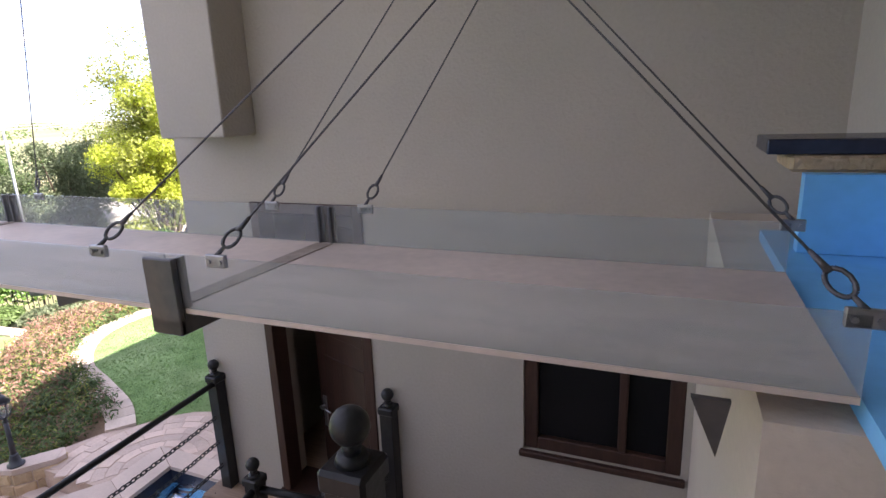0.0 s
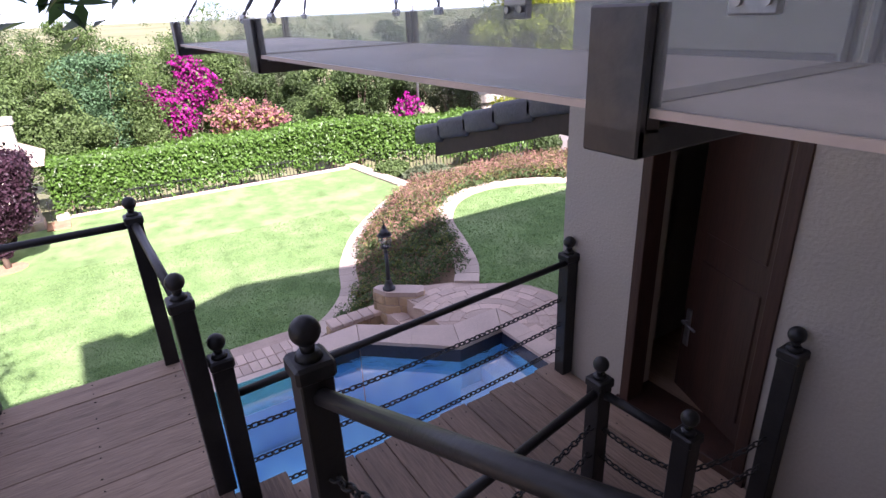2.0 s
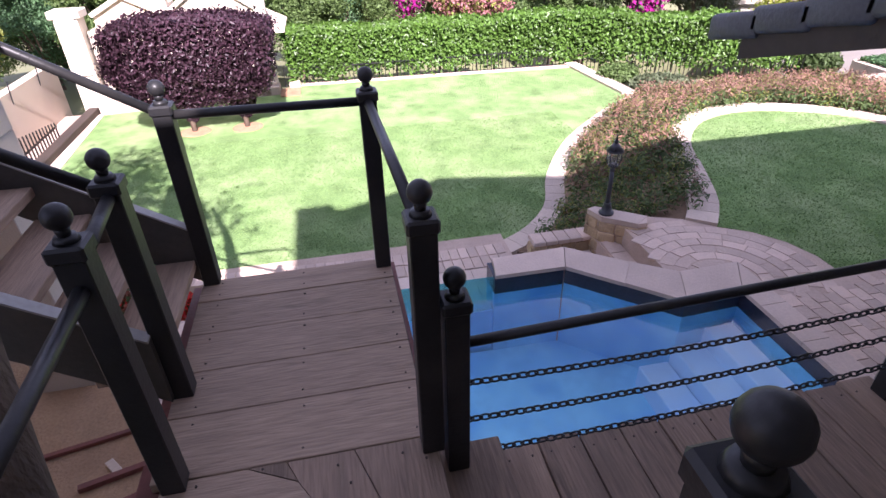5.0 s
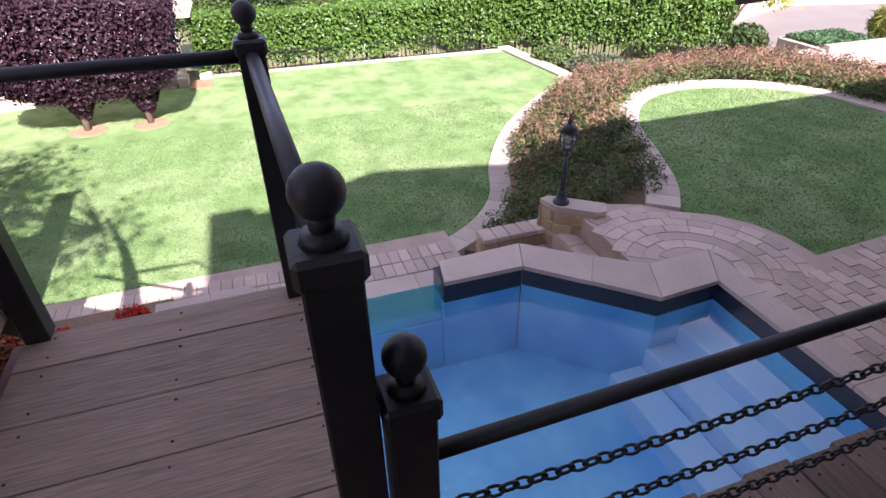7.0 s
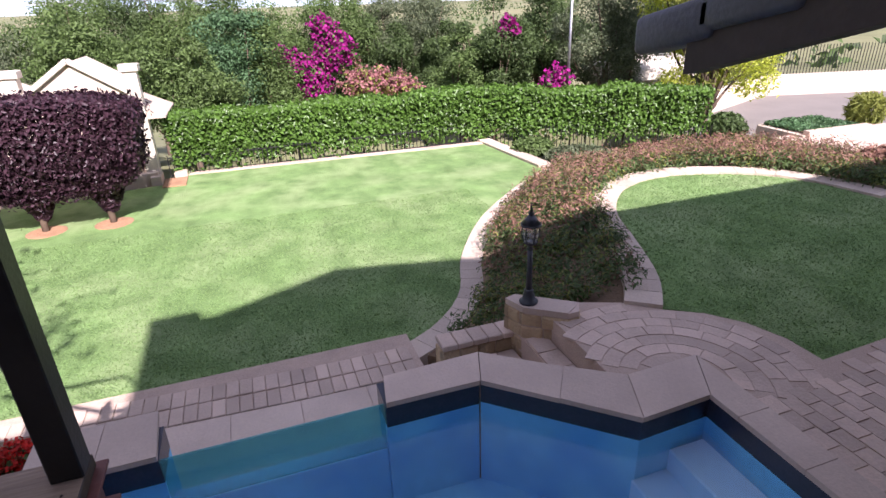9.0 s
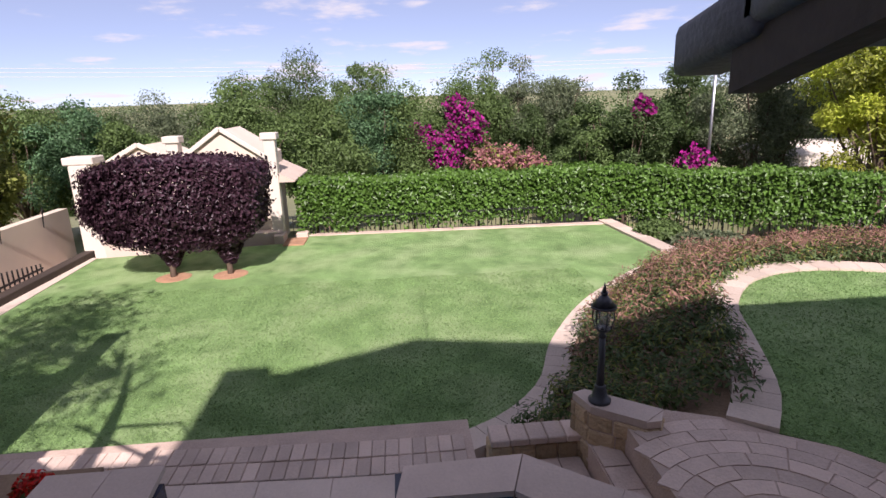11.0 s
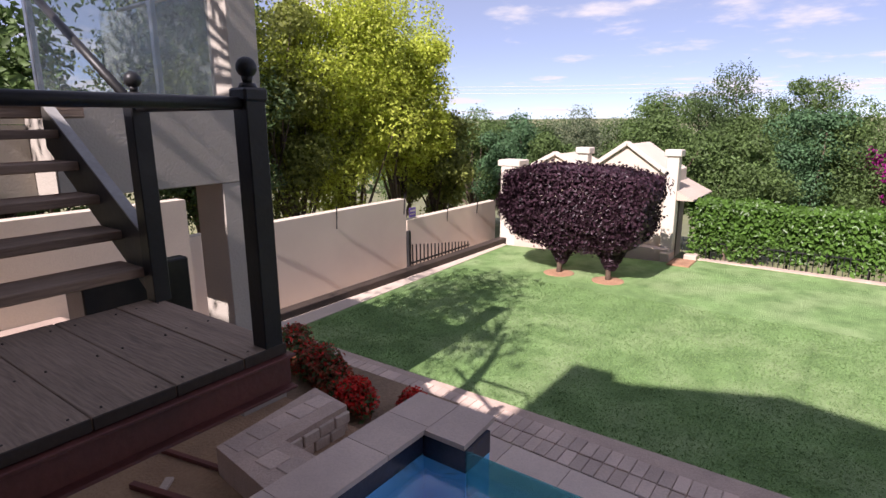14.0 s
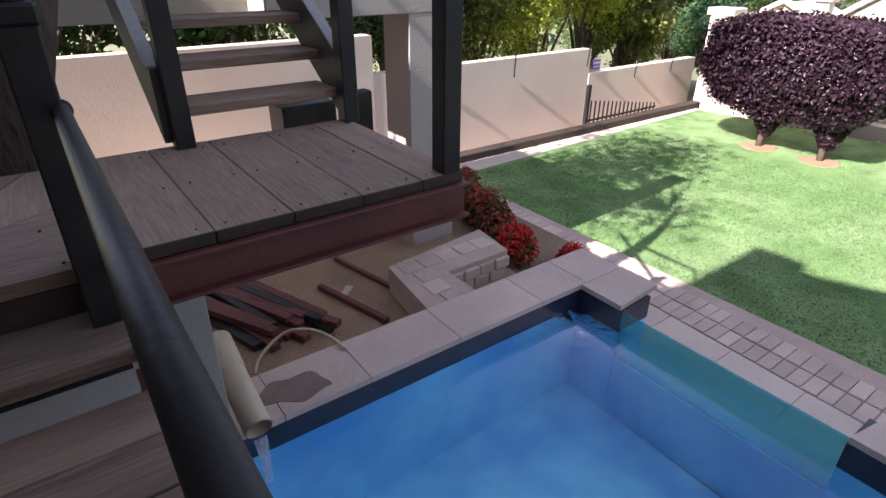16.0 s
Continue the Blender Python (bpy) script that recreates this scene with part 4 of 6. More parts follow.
# woods beyond the hedge: x, y, top, half width, kind of leaf
WOODS = [(-23.1, -11.0, 3.2, 2.0, 1), (-26.2, -9.6, 3.0, 2.4, 0), (-25.3, -6.6, 3.5, 2.0, 2), (-26.0, -4.4, 4.2, 1.6, 1), (-28.5, -2.2, 5.2, 2.2, 0), (-26.8, 0.1, 4.2, 2.1, 1),
         (-23.6, 1.2, 3.4, 1.25, 3), (-27.2, 3.3, 3.5, 1.8, 1), (-26.9, 5.5, 4.6, 1.7, 1), (-27.0, 7.3, 4.2, 1.6, 2), (-27.0, 8.8, 4.5, 1.7, 2), (-20.2, 9.1, 3.2, 1.3, 0)]
WOODS2 = [(-22.4, 12.2, 3.8, 1.8, 0), (-18.9, 12.6, 3.9, 1.7, 2), (-21.6, 17.0, 4.0, 2.0, 0), (-20.0, -0.4, 2.5, 1.4, 1), (-25.6, 8.8, 2.6, 1.5, 0), (-21.3, -6.0, 2.7, 1.4, 1), (-23.0, -14.5, 3.4, 2.2, 1),
          (-22.4, -8.4, 3.0, 1.7, 3), (-20.2, 8.0, 2.2, 1.2, 1), (-24.0, 2.0, 3.4, 1.8, 1), (-26.0, 6.6, 2.6, 1.5, 0), (-21.0, -2.6, 3.2, 1.6, 1), (-27.0, -13.0, 3.4, 2.4, 0)]
KINDS = (L_DARK, L_MID, L_BLUE, L_TEAL, L_OLIVE)
for i, (x, y, top, hw, kind) in enumerate(WOODS + WOODS2):
    z = G0(x, y)
    tree("tree", ("dark green leafy tree", "mid green leafy tree", "grey green feathery tree", "fresh green leafy tree", "olive green leafy tree")[kind] + " in the woods beyond the hedge", (x, y, z), top + 0.55 - z, hw * 1.06, KINDS[kind], 100 + i, 0.12, int(14500 * (1 + hw / 2)), 0.09 if kind == 2 else 0.105, 0.45)
tree("tree", "tall yellow green tree behind the boundary wall", (-15.4, -8.6, -0.3), 7.5, 1.35, L_YEL, 61, 0.04, 40000, 0.10, leaf2=L_YEL)
tree("tree", "spreading yellow green tree behind the boundary wall", (-13.4, -8.5, -0.3), 6.8, 1.6, L_YEL, 62, 0.05, 40000, 0.10, leaf2=L_YEL)
tree("tree", "dark green tree behind the boundary wall", (-11.6, -8.6, -0.3), 6.7, 1.6, L_OLIVE, 63, 0.05, 36000, 0.10, leaf2=L_YEL)
tree("tree", "dark green tree behind the boundary wall", (-9.3, -8.6, -0.3), 6.9, 1.7, L_DARK, 64, 0.05, 34000, 0.10, leaf2=L_OLIVE)
tree("tree", "low olive tree behind the boundary wall", (-16.8, -8.4, -0.3), 4.3, 1.4, L_OLIVE, 65, 0.05, 14000, 0.12)
tree("tree", "green tree behind the boundary wall", (-6.0, -9.0, -0.3), 6.4, 1.9, L_MID, 66, 0.1, 12000, 0.16)
tree("tree", "green tree behind the boundary wall", (-3.0, -9.5, -0.3), 6.0, 1.9, L_DARK, 67, 0.2, 8000, 0.18)


def flower_bush(name, label, at, lumps, leaf, under, seed, n=5000, size=0.12):
    """A flowering shrub: blossom on a few lumps over green growth."""
    rng = np.random.default_rng(seed)
    t = thing(name, label, "shrub", at)
    for nm, material, k, grow in (("blossom", leaf, n, 1.0), ("foliage", under, n // 2, 0.85)):
        pts, nrm = [], []
        for cx, cy, cz, r in lumps:
            u = rng.normal(0, 1, (k // len(lumps), 3))
            u /= np.linalg.norm(u, axis=1, keepdims=True)
            rad = r * grow * (0.35 + 0.75 * rng.random(len(u))) * (1 + 0.3 * np.sin(u[:, 1] * 7 + u[:, 2] * 9))
            pts.append(np.array([cx, cy, cz]) - np.array(at) + u * rad[:, None])
            nrm.append(u)
        ob = new(nm, leaf_mesh(nm, np.concatenate(pts), np.concatenate(nrm), size, 0.8, material, rng))
        ob.parent = t
    for cx, cy, cz, r in lumps:
        part("stem", tubem((at[0], at[1], at[2]), (cx, cy, cz), 0.03, 0.012, 6), M_TWIG, t)
    return t


flower_bush("bougainvillea", "magenta flowering bougainvillea climbing in the woods", (-24.2, 3.9, G0(-24.2, 3.9)), [(-24.0, 4.15, 2.95, 0.42), (-24.0, 4.35, 2.55, 0.5), (-23.9, 4.7, 2.2, 0.5), (-23.9, 4.3, 1.95, 0.55), (-24.0, 2.6, 2.0, 0.42), (-24.0, 3.1, 1.8, 0.42), (-23.9, 3.75, 1.45, 0.6), (-23.9, 3.65, 0.85, 0.5)], L_PINK, L_MID, 71, 7500)
flower_bush("flowering_shrub", "dusty pink flowering shrub in the woods", (-23.6, 6.0, G0(-23.6, 6.0)), [(-23.6, 5.3, 0.8, 0.8), (-23.6, 6.1, 0.75, 0.75), (-23.6, 6.9, 0.5, 0.7)], L_DUSTY, L_OLIVE, 72, 4000)
flower_bush("bougainvillea", "small magenta bougainvillea in the woods", (-20.2, 9.1, G0(-20.2, 9.1)), [(-19.4, 9.15, 2.95, 0.2), (-19.35, 9.35, 2.75, 0.16), (-19.4, 9.0, 2.7, 0.14), (-18.2, 10.3, 1.3, 0.4), (-18.2, 10.0, 1.1, 0.35)], L_PINK, L_DARK, 73, 2500)

# tree beside the stair: its crown shades the landing and part of the lawn
rng = np.random.default_rng(31)
st = thing("stair_tree", "rough barked tree beside the stair with broad leaves", "tree", (-2.65, -0.75, 0.2))
bm = bmesh.new()
path3 = [(-2.42, -0.72, 0.1, 0.19), (-2.46, -0.72, 1.6, 0.165), (-2.57, -0.74, 2.4, 0.15), (-2.75, -0.76, 3.0, 0.135), (-2.97, -0.78, 3.7, 0.12), (-3.2, -1.0, 5.0, 0.06), (-3.0, -1.3, 6.2, 0.03)]
loops = []
for cx, cy, cz, r in smooth_line(path3, 5):
    loops.append([bm.verts.new((cx + r * (1 + 0.06 * noise.noise((math.cos(a) * 2, math.sin(a) * 2, cz * 2.5))) * math.cos(a), cy + r * (1 + 0.06 * noise.noise((math.cos(a) * 2 + 9, math.sin(a) * 2, cz * 2.5))) * math.sin(a), cz)) for a in [2 * math.pi * k / 20 for k in range(20)]])
for a, b in zip(loops, loops[1:]):
    for k in range(20):
        bm.faces.new((a[k], a[(k + 1) % 20], b[(k + 1) % 20], b[k]))
part("trunk", bm, M_TRUNK, st, "", True)
bm = bmesh.new()
tips = []
for k in range(24):
    tip = Vector((-1.9 + rng.normal(0, 1.2), -2.85 + rng.normal(0, 0.75), 7.3 + rng.normal(0, 0.8)))
    knee = Vector((-3.0, -1.3, 6.0)).lerp(tip, 0.5) + Vector(rng.normal(0, 0.2, 3))
    tube(bm, (-3.0, -1.3, 5.9), knee, 0.024, 0.014, 6)
    tube(bm, knee, tip, 0.014, 0.006, 5)
    tips.append(tip)
tube(bm, (-3.15, -0.95, 4.7), (-2.75, -0.2, 5.05), 0.03, 0.016, 6)
tube(bm, (-2.75, -0.2, 5.05), (-2.35, 0.28, 4.66), 0.014, 0.006, 6)
tube(bm, (-2.35, 0.28, 4.66), (-2.25, 0.52, 4.56), 0.006, 0.003, 6)
tube(bm, (-2.33, 0.34, 4.64), (-2.25, 0.62, 4.64), 0.005, 0.003, 6)
part("limbs", bm, M_TWIG, st, "", True)
cent = np.concatenate([np.array(t_)[None] + rng.normal(0, 0.36, (170, 3)) for t_ in tips])
ob = new("crown", leaf_mesh("crown", cent - np.array(st.location), np.tile([0, 0, 1.0], (len(cent), 1)), 0.15, 0.42, L_NEAR, rng, 0.6))
ob.parent = st
spray = np.array([[-2.33, 0.36, 4.60], [-2.27, 0.42, 4.50], [-2.26, 0.50, 4.47], [-2.25, 0.47, 4.62], [-2.25, 0.57, 4.56], [-2.27, 0.64, 4.61]])
cent = np.concatenate([s_ + rng.normal(0, 0.05, (15, 3)) for s_ in spray])
ob = new("leaf_spray", leaf_mesh("leaf_spray", cent - np.array(st.location), np.tile([0.2, -0.3, 1.0], (len(cent), 1)), 0.085, 0.36, L_NEAR, rng, 0.5))
ob.parent = st

# ---- patio roof ----
pr = thing("patio_roof", "grey tiled patio roof on dark rafters", "roof", (-3.9, 5.0, 3.4))


def roof_z(x):
    return 3.43 + (x + 4.68) * 0.28


RY = 2.80
for k in range(6):
    x0 = -4.68 + k * 0.35
    bm = bmesh.new()
    a, b = x0, min(x0 + 0.41, X0 - 0.005)
    lift = 0.055
    vs = [bm.verts.new((x, y, roof_z(x) + dz)) for x, up in ((a, lift), (b, 0.012)) for y in (RY, 12.0) for dz in (up - 0.03, up + 0.02)]
    for f in ((0, 1, 3, 2), (4, 6, 7, 5), (0, 4, 5, 1), (2, 3, 7, 6), (1, 5, 7, 3), (0, 2, 6, 4)):
        bm.faces.new([vs[i] for i in f])
    bmesh.ops.recalc_face_normals(bm, faces=bm.faces)
    part("tile_course", bm, M_SLATE, pr)
    bm = bmesh.new()
    vs = [bm.verts.new((x, y, roof_z(x) + dz)) for x, up in ((a, 0.03), (b + 0.02, 0.0)) for y in (RY - 0.045, RY + 0.14) for dz in (up - 0.085, up + 0.07)]
    for f in ((0, 1, 3, 2), (4, 6, 7, 5), (0, 4, 5, 1), (2, 3, 7, 6), (1, 5, 7, 3), (0, 2, 6, 4)):
        bm.faces.new([vs[i] for i in f])
    bmesh.ops.recalc_face_normals(bm, faces=bm.faces)
    bmesh.ops.bevel(bm, geom=[e for e in bm.edges], offset=0.028, segments=2, affect="EDGES", profile=0.5)
    part("verge_tile", bm, M_SLATE, pr, "", True)
bm = bmesh.new()
vs = [bm.verts.new((x, y, roof_z(x) + dz)) for x in (-4.38, X0 - 0.005) for y in (RY - 0.02, RY + 0.08) for dz in (-0.19, -0.02)]
for f in ((0, 1, 3, 2), (4, 6, 7, 5), (0, 4, 5, 1), (2, 3, 7, 6), (1, 5, 7, 3), (0, 2, 6, 4)):
    bm.faces.new([vs[i] for i in f])
bmesh.ops.recalc_face_normals(bm, faces=bm.faces)
part("rafter", bm, M_BEAM, pr)
for y in (4.3, 5.7, 7.1, 8.5):
    bm = bmesh.new()
    vs = [bm.verts.new((x, yy, roof_z(x) + dz)) for x in (-4.52, X0 - 0.005) for yy in (y, y + 0.06) for dz in (-0.18, -0.03)]
    for f in ((0, 1, 3, 2), (4, 6, 7, 5), (0, 4, 5, 1), (2, 3, 7, 6), (1, 5, 7, 3), (0, 2, 6, 4)):
        bm.faces.new([vs[i] for i in f])
    bmesh.ops.recalc_face_normals(bm, faces=bm.faces)
    part("rafter", bm, M_BEAM, pr)
for y in (3.9, 5.3, 6.7):
    part("tie_beam", boxm(-4.4, y, 3.38, X0 - 0.005, y + 0.08, 3.52), M_BEAM, pr)
for y in (6.4, 9.6):
    part("post", boxm(-4.46, y, TERR, -4.35, y + 0.11, 3.16, 0.006), M_BEAM, pr)

# ---- door and window ----
M_GLASSD = mat("dark_window_glass", (0.012, 0.012, 0.013), 0.08, 0.1, 2, 10, 0.0, spec=0.25)
d0, d1, dz0, dz1 = DOOR
door = tagged(new("door_1"), "dark stained wooden door standing ajar in its frame", "door", "", "structure")
door.location = (d0, WALL_Y, dz0)
for nm, a in (("jamb", (d0, d0 + 0.06, dz0, dz1)), ("jamb", (d1 - 0.06, d1, dz0, dz1)), ("head", (d0 + 0.06, d1 - 0.06, dz1 - 0.06, dz1))):
    part(nm, boxm(a[0], WALL_Y - 0.012, a[2], a[1], WALL_Y + 0.12, a[3], 0.004), M_WOOD, door)
part("threshold", boxm(d0 - 0.02, WALL_Y - 0.03, dz0 - 0.06, d1 + 0.02, WALL_Y + 0.25, dz0 + 0.004, 0.004), M_WOOD, door)
hinge = Matrix.Translation((d1 - 0.065, WALL_Y + 0.11, dz0 + 0.012)) @ Matrix.Rotation(radians(-22), 4, "Z")
bm = boxm(-0.62, 0, 0, 0, 0.04, dz1 - dz0 - 0.08, 0.003, m=hinge)
for z0, z1 in ((0.12, 0.85), (1.0, 1.75)):
    box(bm, -0.53, -0.008, z0, -0.09, 0.002, z1, 0.006, m=hinge)
leaf = part("door_leaf", bm, M_WOOD, door)
bm = boxm(-0.585, -0.012, 0.30, -0.545, 0.0, 0.53, 0.003, m=hinge)
part("lock_plate", bm, M_STEEL, leaf, "bright steel lock plate").location = (0, 0, 0)
bm = tubem(hinge @ Vector((-0.565, -0.045, 0.46)), hinge @ Vector((-0.565, 0, 0.46)), 0.008)
tube(bm, hinge @ Vector((-0.565, -0.045, 0.46)), hinge @ Vector((-0.45, -0.045, 0.46)), 0.009, 0.007)
part("door_handle", bm, M_STEEL, leaf, "bright steel lever handle", True).location = (0, 0, 0)
w0, w1, wz0, wz1 = WIN
win = tagged(new("window_1"), "dark wooden casement window with dark panes", "window", "", "structure")
win.location = (w0, WALL_Y, wz0)
for nm, a in (("frame_side", (w0, w0 + 0.07, wz0, wz1)), ("frame_side", (w1 - 0.07, w1, wz0, wz1)), ("frame_bottom", (w0 + 0.07, w1 - 0.07, wz0, wz0 + 0.07)), ("frame_top", (w0 + 0.07, w1 - 0.07, wz1 - 0.07, wz1)), ("mullion", (w0 + 0.47, w0 + 0.51, wz0 + 0.07, wz1 - 0.07))):
    part(nm, boxm(a[0], WALL_Y + 0.015, a[2], a[1], WALL_Y + 0.10, a[3], 0.005), M_WOOD, win)
part("window_sill", boxm(w0 - 0.02, WALL_Y - 0.03, wz0 - 0.035, w1 + 0.02, WALL_Y + 0.1, wz0 - 0.001, 0.006), M_WOOD, win)
for a, b in ((w0 + 0.07, w0 + 0.47), (w0 + 0.51, w1 - 0.07)):
    part("pane", boxm(a, WALL_Y + 0.05, wz0 + 0.07, b, WALL_Y + 0.056, wz1 - 0.07), M_GLASSD, win)
part("curtain", boxm(w0 + 0.53, WALL_Y + 0.16, wz0 + 0.02, w1 - 0.1, WALL_Y + 0.18, wz1 - 0.02), M_WALL, win, "grey curtain behind the pane")

# ---- blue source tank at the trough's end ----
M_TBLUE = mat("light_blue_tank_paint", (0.16, 0.48, 0.78), 0.5, 0.12, 2, 20, 0.1)
tank = thing("source_tank", "light blue painted water tank under a stone slab", "tank", (0.3, 1.4, 4.1))
part("tank_floor", boxm(0.245, 0.9, 4.248, 0.555, 2.2, 4.282), M_TBLUE, tank)
part("tank_back", boxm(0.30, 1.90, 4.284, 0.555, 1.95, 4.50), M_TBLUE, tank)
part("tank_side", boxm(0.50, 0.9, 4.284, 0.555, 1.898, 4.50), M_TBLUE, tank)
part("stone_slab", boxm(0.27, 1.952, 4.50, 0.555, 2.2, 4.545, 0.008), M_SANDSTONE, tank, "rough brown stone slab")
part("navy_rim", boxm(0.21, 1.955, 4.548, 0.555, 2.2, 4.59, 0.004), M_TILE, tank, "navy blue rim")
bm = bmesh.new()
vs = [bm.verts.new((x, y, z)) for y in (0.985, 0.997) for x, z in ((0.02, 4.275), (0.075, 4.275), (0.06, 4.18))]
for f in ((0, 1, 2), (5, 4, 3), (0, 3, 4, 1), (1, 4, 5, 2), (2, 5, 3, 0)):
    bm.faces.new([vs[i] for i in f])
part("front_bracket", bm, M_BRACKET, tank, "grey triangular steel bracket")

# ---- lamp and stone plinth ----
PL = [(-6.705, 3.14), (-6.485, 3.21), (-6.235, 3.53), (-6.24, 3.642), (-6.375, 3.72), (-6.74, 3.25)]
pl = thing("stone_plinth", "rough sandstone plinth capped with flat slabs", "plinth", (-6.45, 3.35, 0.5))
part("core", prism([(x * 0.94 - 6.46 * 0.06, y * 0.94 + 3.42 * 0.06) for x, y in PL], 0.3, 1.005), M_MORTAR, pl)
rr = random.Random(4)
for i in range(6):
    (ax, ay), (bx, by) = PL[i], PL[(i + 1) % 6]
    L = math.hypot(bx - ax, by - ay)
    ang = math.atan2(by - ay, bx - ax)
    for row in range(4):
        z0 = 0.476 + row * 0.132
        u = -0.02
        while u < L - 0.03:
            w = min(rr.uniform(0.13, 0.26), L - u + 0.015)
            m4 = Matrix.Translation((ax, ay, 0)) @ Matrix.Rotation(ang, 4, "Z")
            dp = rr.uniform(0.0, 0.018)
            part("stone", boxm(u + 0.004, -dp, z0 + 0.004, u + w - 0.004, 0.05, z0 + 0.128, 0.012, m=m4), M_SANDSTONE, pl)
            u += w
part("cap_slab", prism(PL[:3] + [PL[4], PL[5]], 1.008, 1.068), M_COPING, pl, "flat stone cap")
part("cap_slab", prism(PL[2:5], 1.008, 1.062), M_COPING, pl, "flat stone cap")
M_LGLASS = glass("lamp_glass", (0.92, 0.93, 0.92), 0.1, 0.7, (0.6, 0.6, 0.6))
M_LAMP = mat("dark_lamp_metal", (0.035, 0.037, 0.045), 0.4, 0.25, 6, 40, 0.1)
lx, ly, lz = -6.553, 3.30, 1.068
lamp = thing("garden_lamp", "black cast metal lantern on a fluted post", "lamp", (lx, ly, lz))
prof = [(0.0, 0.085), (0.02, 0.085), (0.03, 0.06), (0.09, 0.052), (0.11, 0.04), (0.125, 0.045), (0.14, 0.03), (0.30, 0.026), (0.52, 0.023), (0.535, 0.032), (0.55, 0.02), (0.57, 0.02)]
for nm, a, b in (("foot", 0, 7), ("shaft", 7, 9), ("collar", 9, 12)):
    rings = prof[max(a - 1, 0):b]
    bm = bmesh.new()
    loops = [[bm.verts.new((lx + r * math.cos(q * math.pi / 8), ly + r * math.sin(q * math.pi / 8), lz + z)) for q in range(16)] for z, r in rings]
    for u, v in zip(loops, loops[1:]):
        for q in range(16):
            bm.faces.new((u[q], u[(q + 1) % 16], v[(q + 1) % 16], v[q]))
    bm.faces.new(loops[0][::-1])
    bm.faces.new(loops[-1])
    part(nm, bm, M_LAMP, lamp, "", True)
bm = tubem((lx, ly, lz + 0.57), (lx, ly, lz + 0.60), 0.03, 0.062, 12)
part("lantern_base", bm, M_LAMP, lamp, "", True)
bm = tubem((lx, ly, lz + 0.60), (lx, ly, lz + 0.68), 0.055, 0.075, 12, False)
tube(bm, (lx, ly, lz + 0.68), (lx, ly, lz + 0.76), 0.075, 0.068, 12, False)
part("glass", bm, M_LGLASS, lamp, "clear lantern glass", True)
for k in range(6):
    a = 2 * math.pi * k / 6
    c, s = math.cos(a), math.sin(a)
    bm = tubem((lx + 0.058 * c, ly + 0.058 * s, lz + 0.60), (lx + 0.08 * c, ly + 0.08 * s, lz + 0.68), 0.005, None, 6)
    tube(bm, (lx + 0.08 * c, ly + 0.08 * s, lz + 0.68), (lx + 0.072 * c, ly + 0.072 * s, lz + 0.765), 0.005, None, 6)
    part("cage_bar", bm, M_LAMP, lamp)
bm = tubem((lx, ly, lz + 0.76), (lx, ly, lz + 0.775), 0.095, 0.092, 14)
tube(bm, (lx, ly, lz + 0.775), (lx, ly, lz + 0.85), 0.088, 0.025, 14)
tube(bm, (lx, ly, lz + 0.85), (lx, ly, lz + 0.875), 0.02, 0.028, 10)
tube(bm, (lx, ly, lz + 0.875), (lx, ly, lz + 0.955), 0.018, 0.002, 10)
part("lantern_roof", bm, M_LAMP, lamp, "", True)

# low wall beside the steps
lw = thing("low_wall", "low stone wall capped with pavers beside the steps", "wall", (-6.8, 2.9, 0.2))
part("core", boxm(-6.80, 2.49, 0.0, -6.63, 3.2, 0.69), M_MORTAR, lw)
for k in range(5):
    part("cap_paver", boxm(-6.83, 2.475 + k * 0.15, 0.692, -6.60, 2.475 + k * 0.15 + 0.144, 0.75, 0.008), M_PAVER, lw)
for row in range(3):
    for k in range(4):
        y0 = 2.47 + k * 0.18 + (0.05 if row % 2 else 0)
        part("stone", boxm(-6.64, y0, 0.26 + row * 0.142, -6.615 + 0.006 * (k % 2), y0 + 0.172, 0.396 + row * 0.142, 0.01), M_SANDSTONE, lw)
    part("stone", boxm(-6.80, 2.462, 0.26 + row * 0.142, -6.645, 2.492, 0.396 + row * 0.142, 0.01), M_SANDSTONE, lw)

# ---- coping slabs ----
cop = tagged(new("pool_coping"), "grey brown coping slabs round the pool", "coping", "", "structure")


def slab(pts, z0, z1, parent, material, name="slab"):
    return part(name, prism(pts, z0, z1), material, parent)


x = -6.24
for w in (0.42, 0.47, 0.76, 0.68, 0.54, 0.45, 0.30):
    slab([(x + 0.003, -0.555), (x + w - 0.003, -0.555), (x + w - 0.003, -0.14), (x + 0.003, -0.14)], 0.968, COPE, cop, M_COPING)
    x += w
slab([(-6.25, -0.135), (-5.765, -0.135), (-5.765, 0.235), (-6.25, 0.20)], 0.968, COPE, cop, M_COPING)
slab([(-6.04, 1.80), (-5.725, 1.745), (-5.718, 2.468), (-6.07, 2.595)], 0.968, COPE, cop, M_COPING)
slab([(-6.067, 2.602), (-5.715, 2.475), (-5.315, 2.91), (-5.64, 3.13)], 0.968, COPE, cop, M_COPING)
slab([(-5.644, 3.136), (-5.318, 2.916), (-4.93, 3.328), (-5.37, 3.52)], 0.968, COPE, cop, M_COPING)
slab([(-5.371, 3.527), (-4.933, 3.336), (-4.962, 3.915), (-5.39, 4.165)], 0.968, COPE, cop, M_COPING)
x = -5.39
for k, w in enumerate((0.68, 0.5, 0.5, 0.5, 0.37)):
    a = max(x, -4.96) if k == 0 else x
    slab([(x + 0.003, 4.172 if k == 0 else 4.18), (x + w - 0.003, 4.18), (x + w - 0.003, 3.92), (a + 0.003, 3.92)], 0.968, COPE, cop, M_COPING)
    x += w

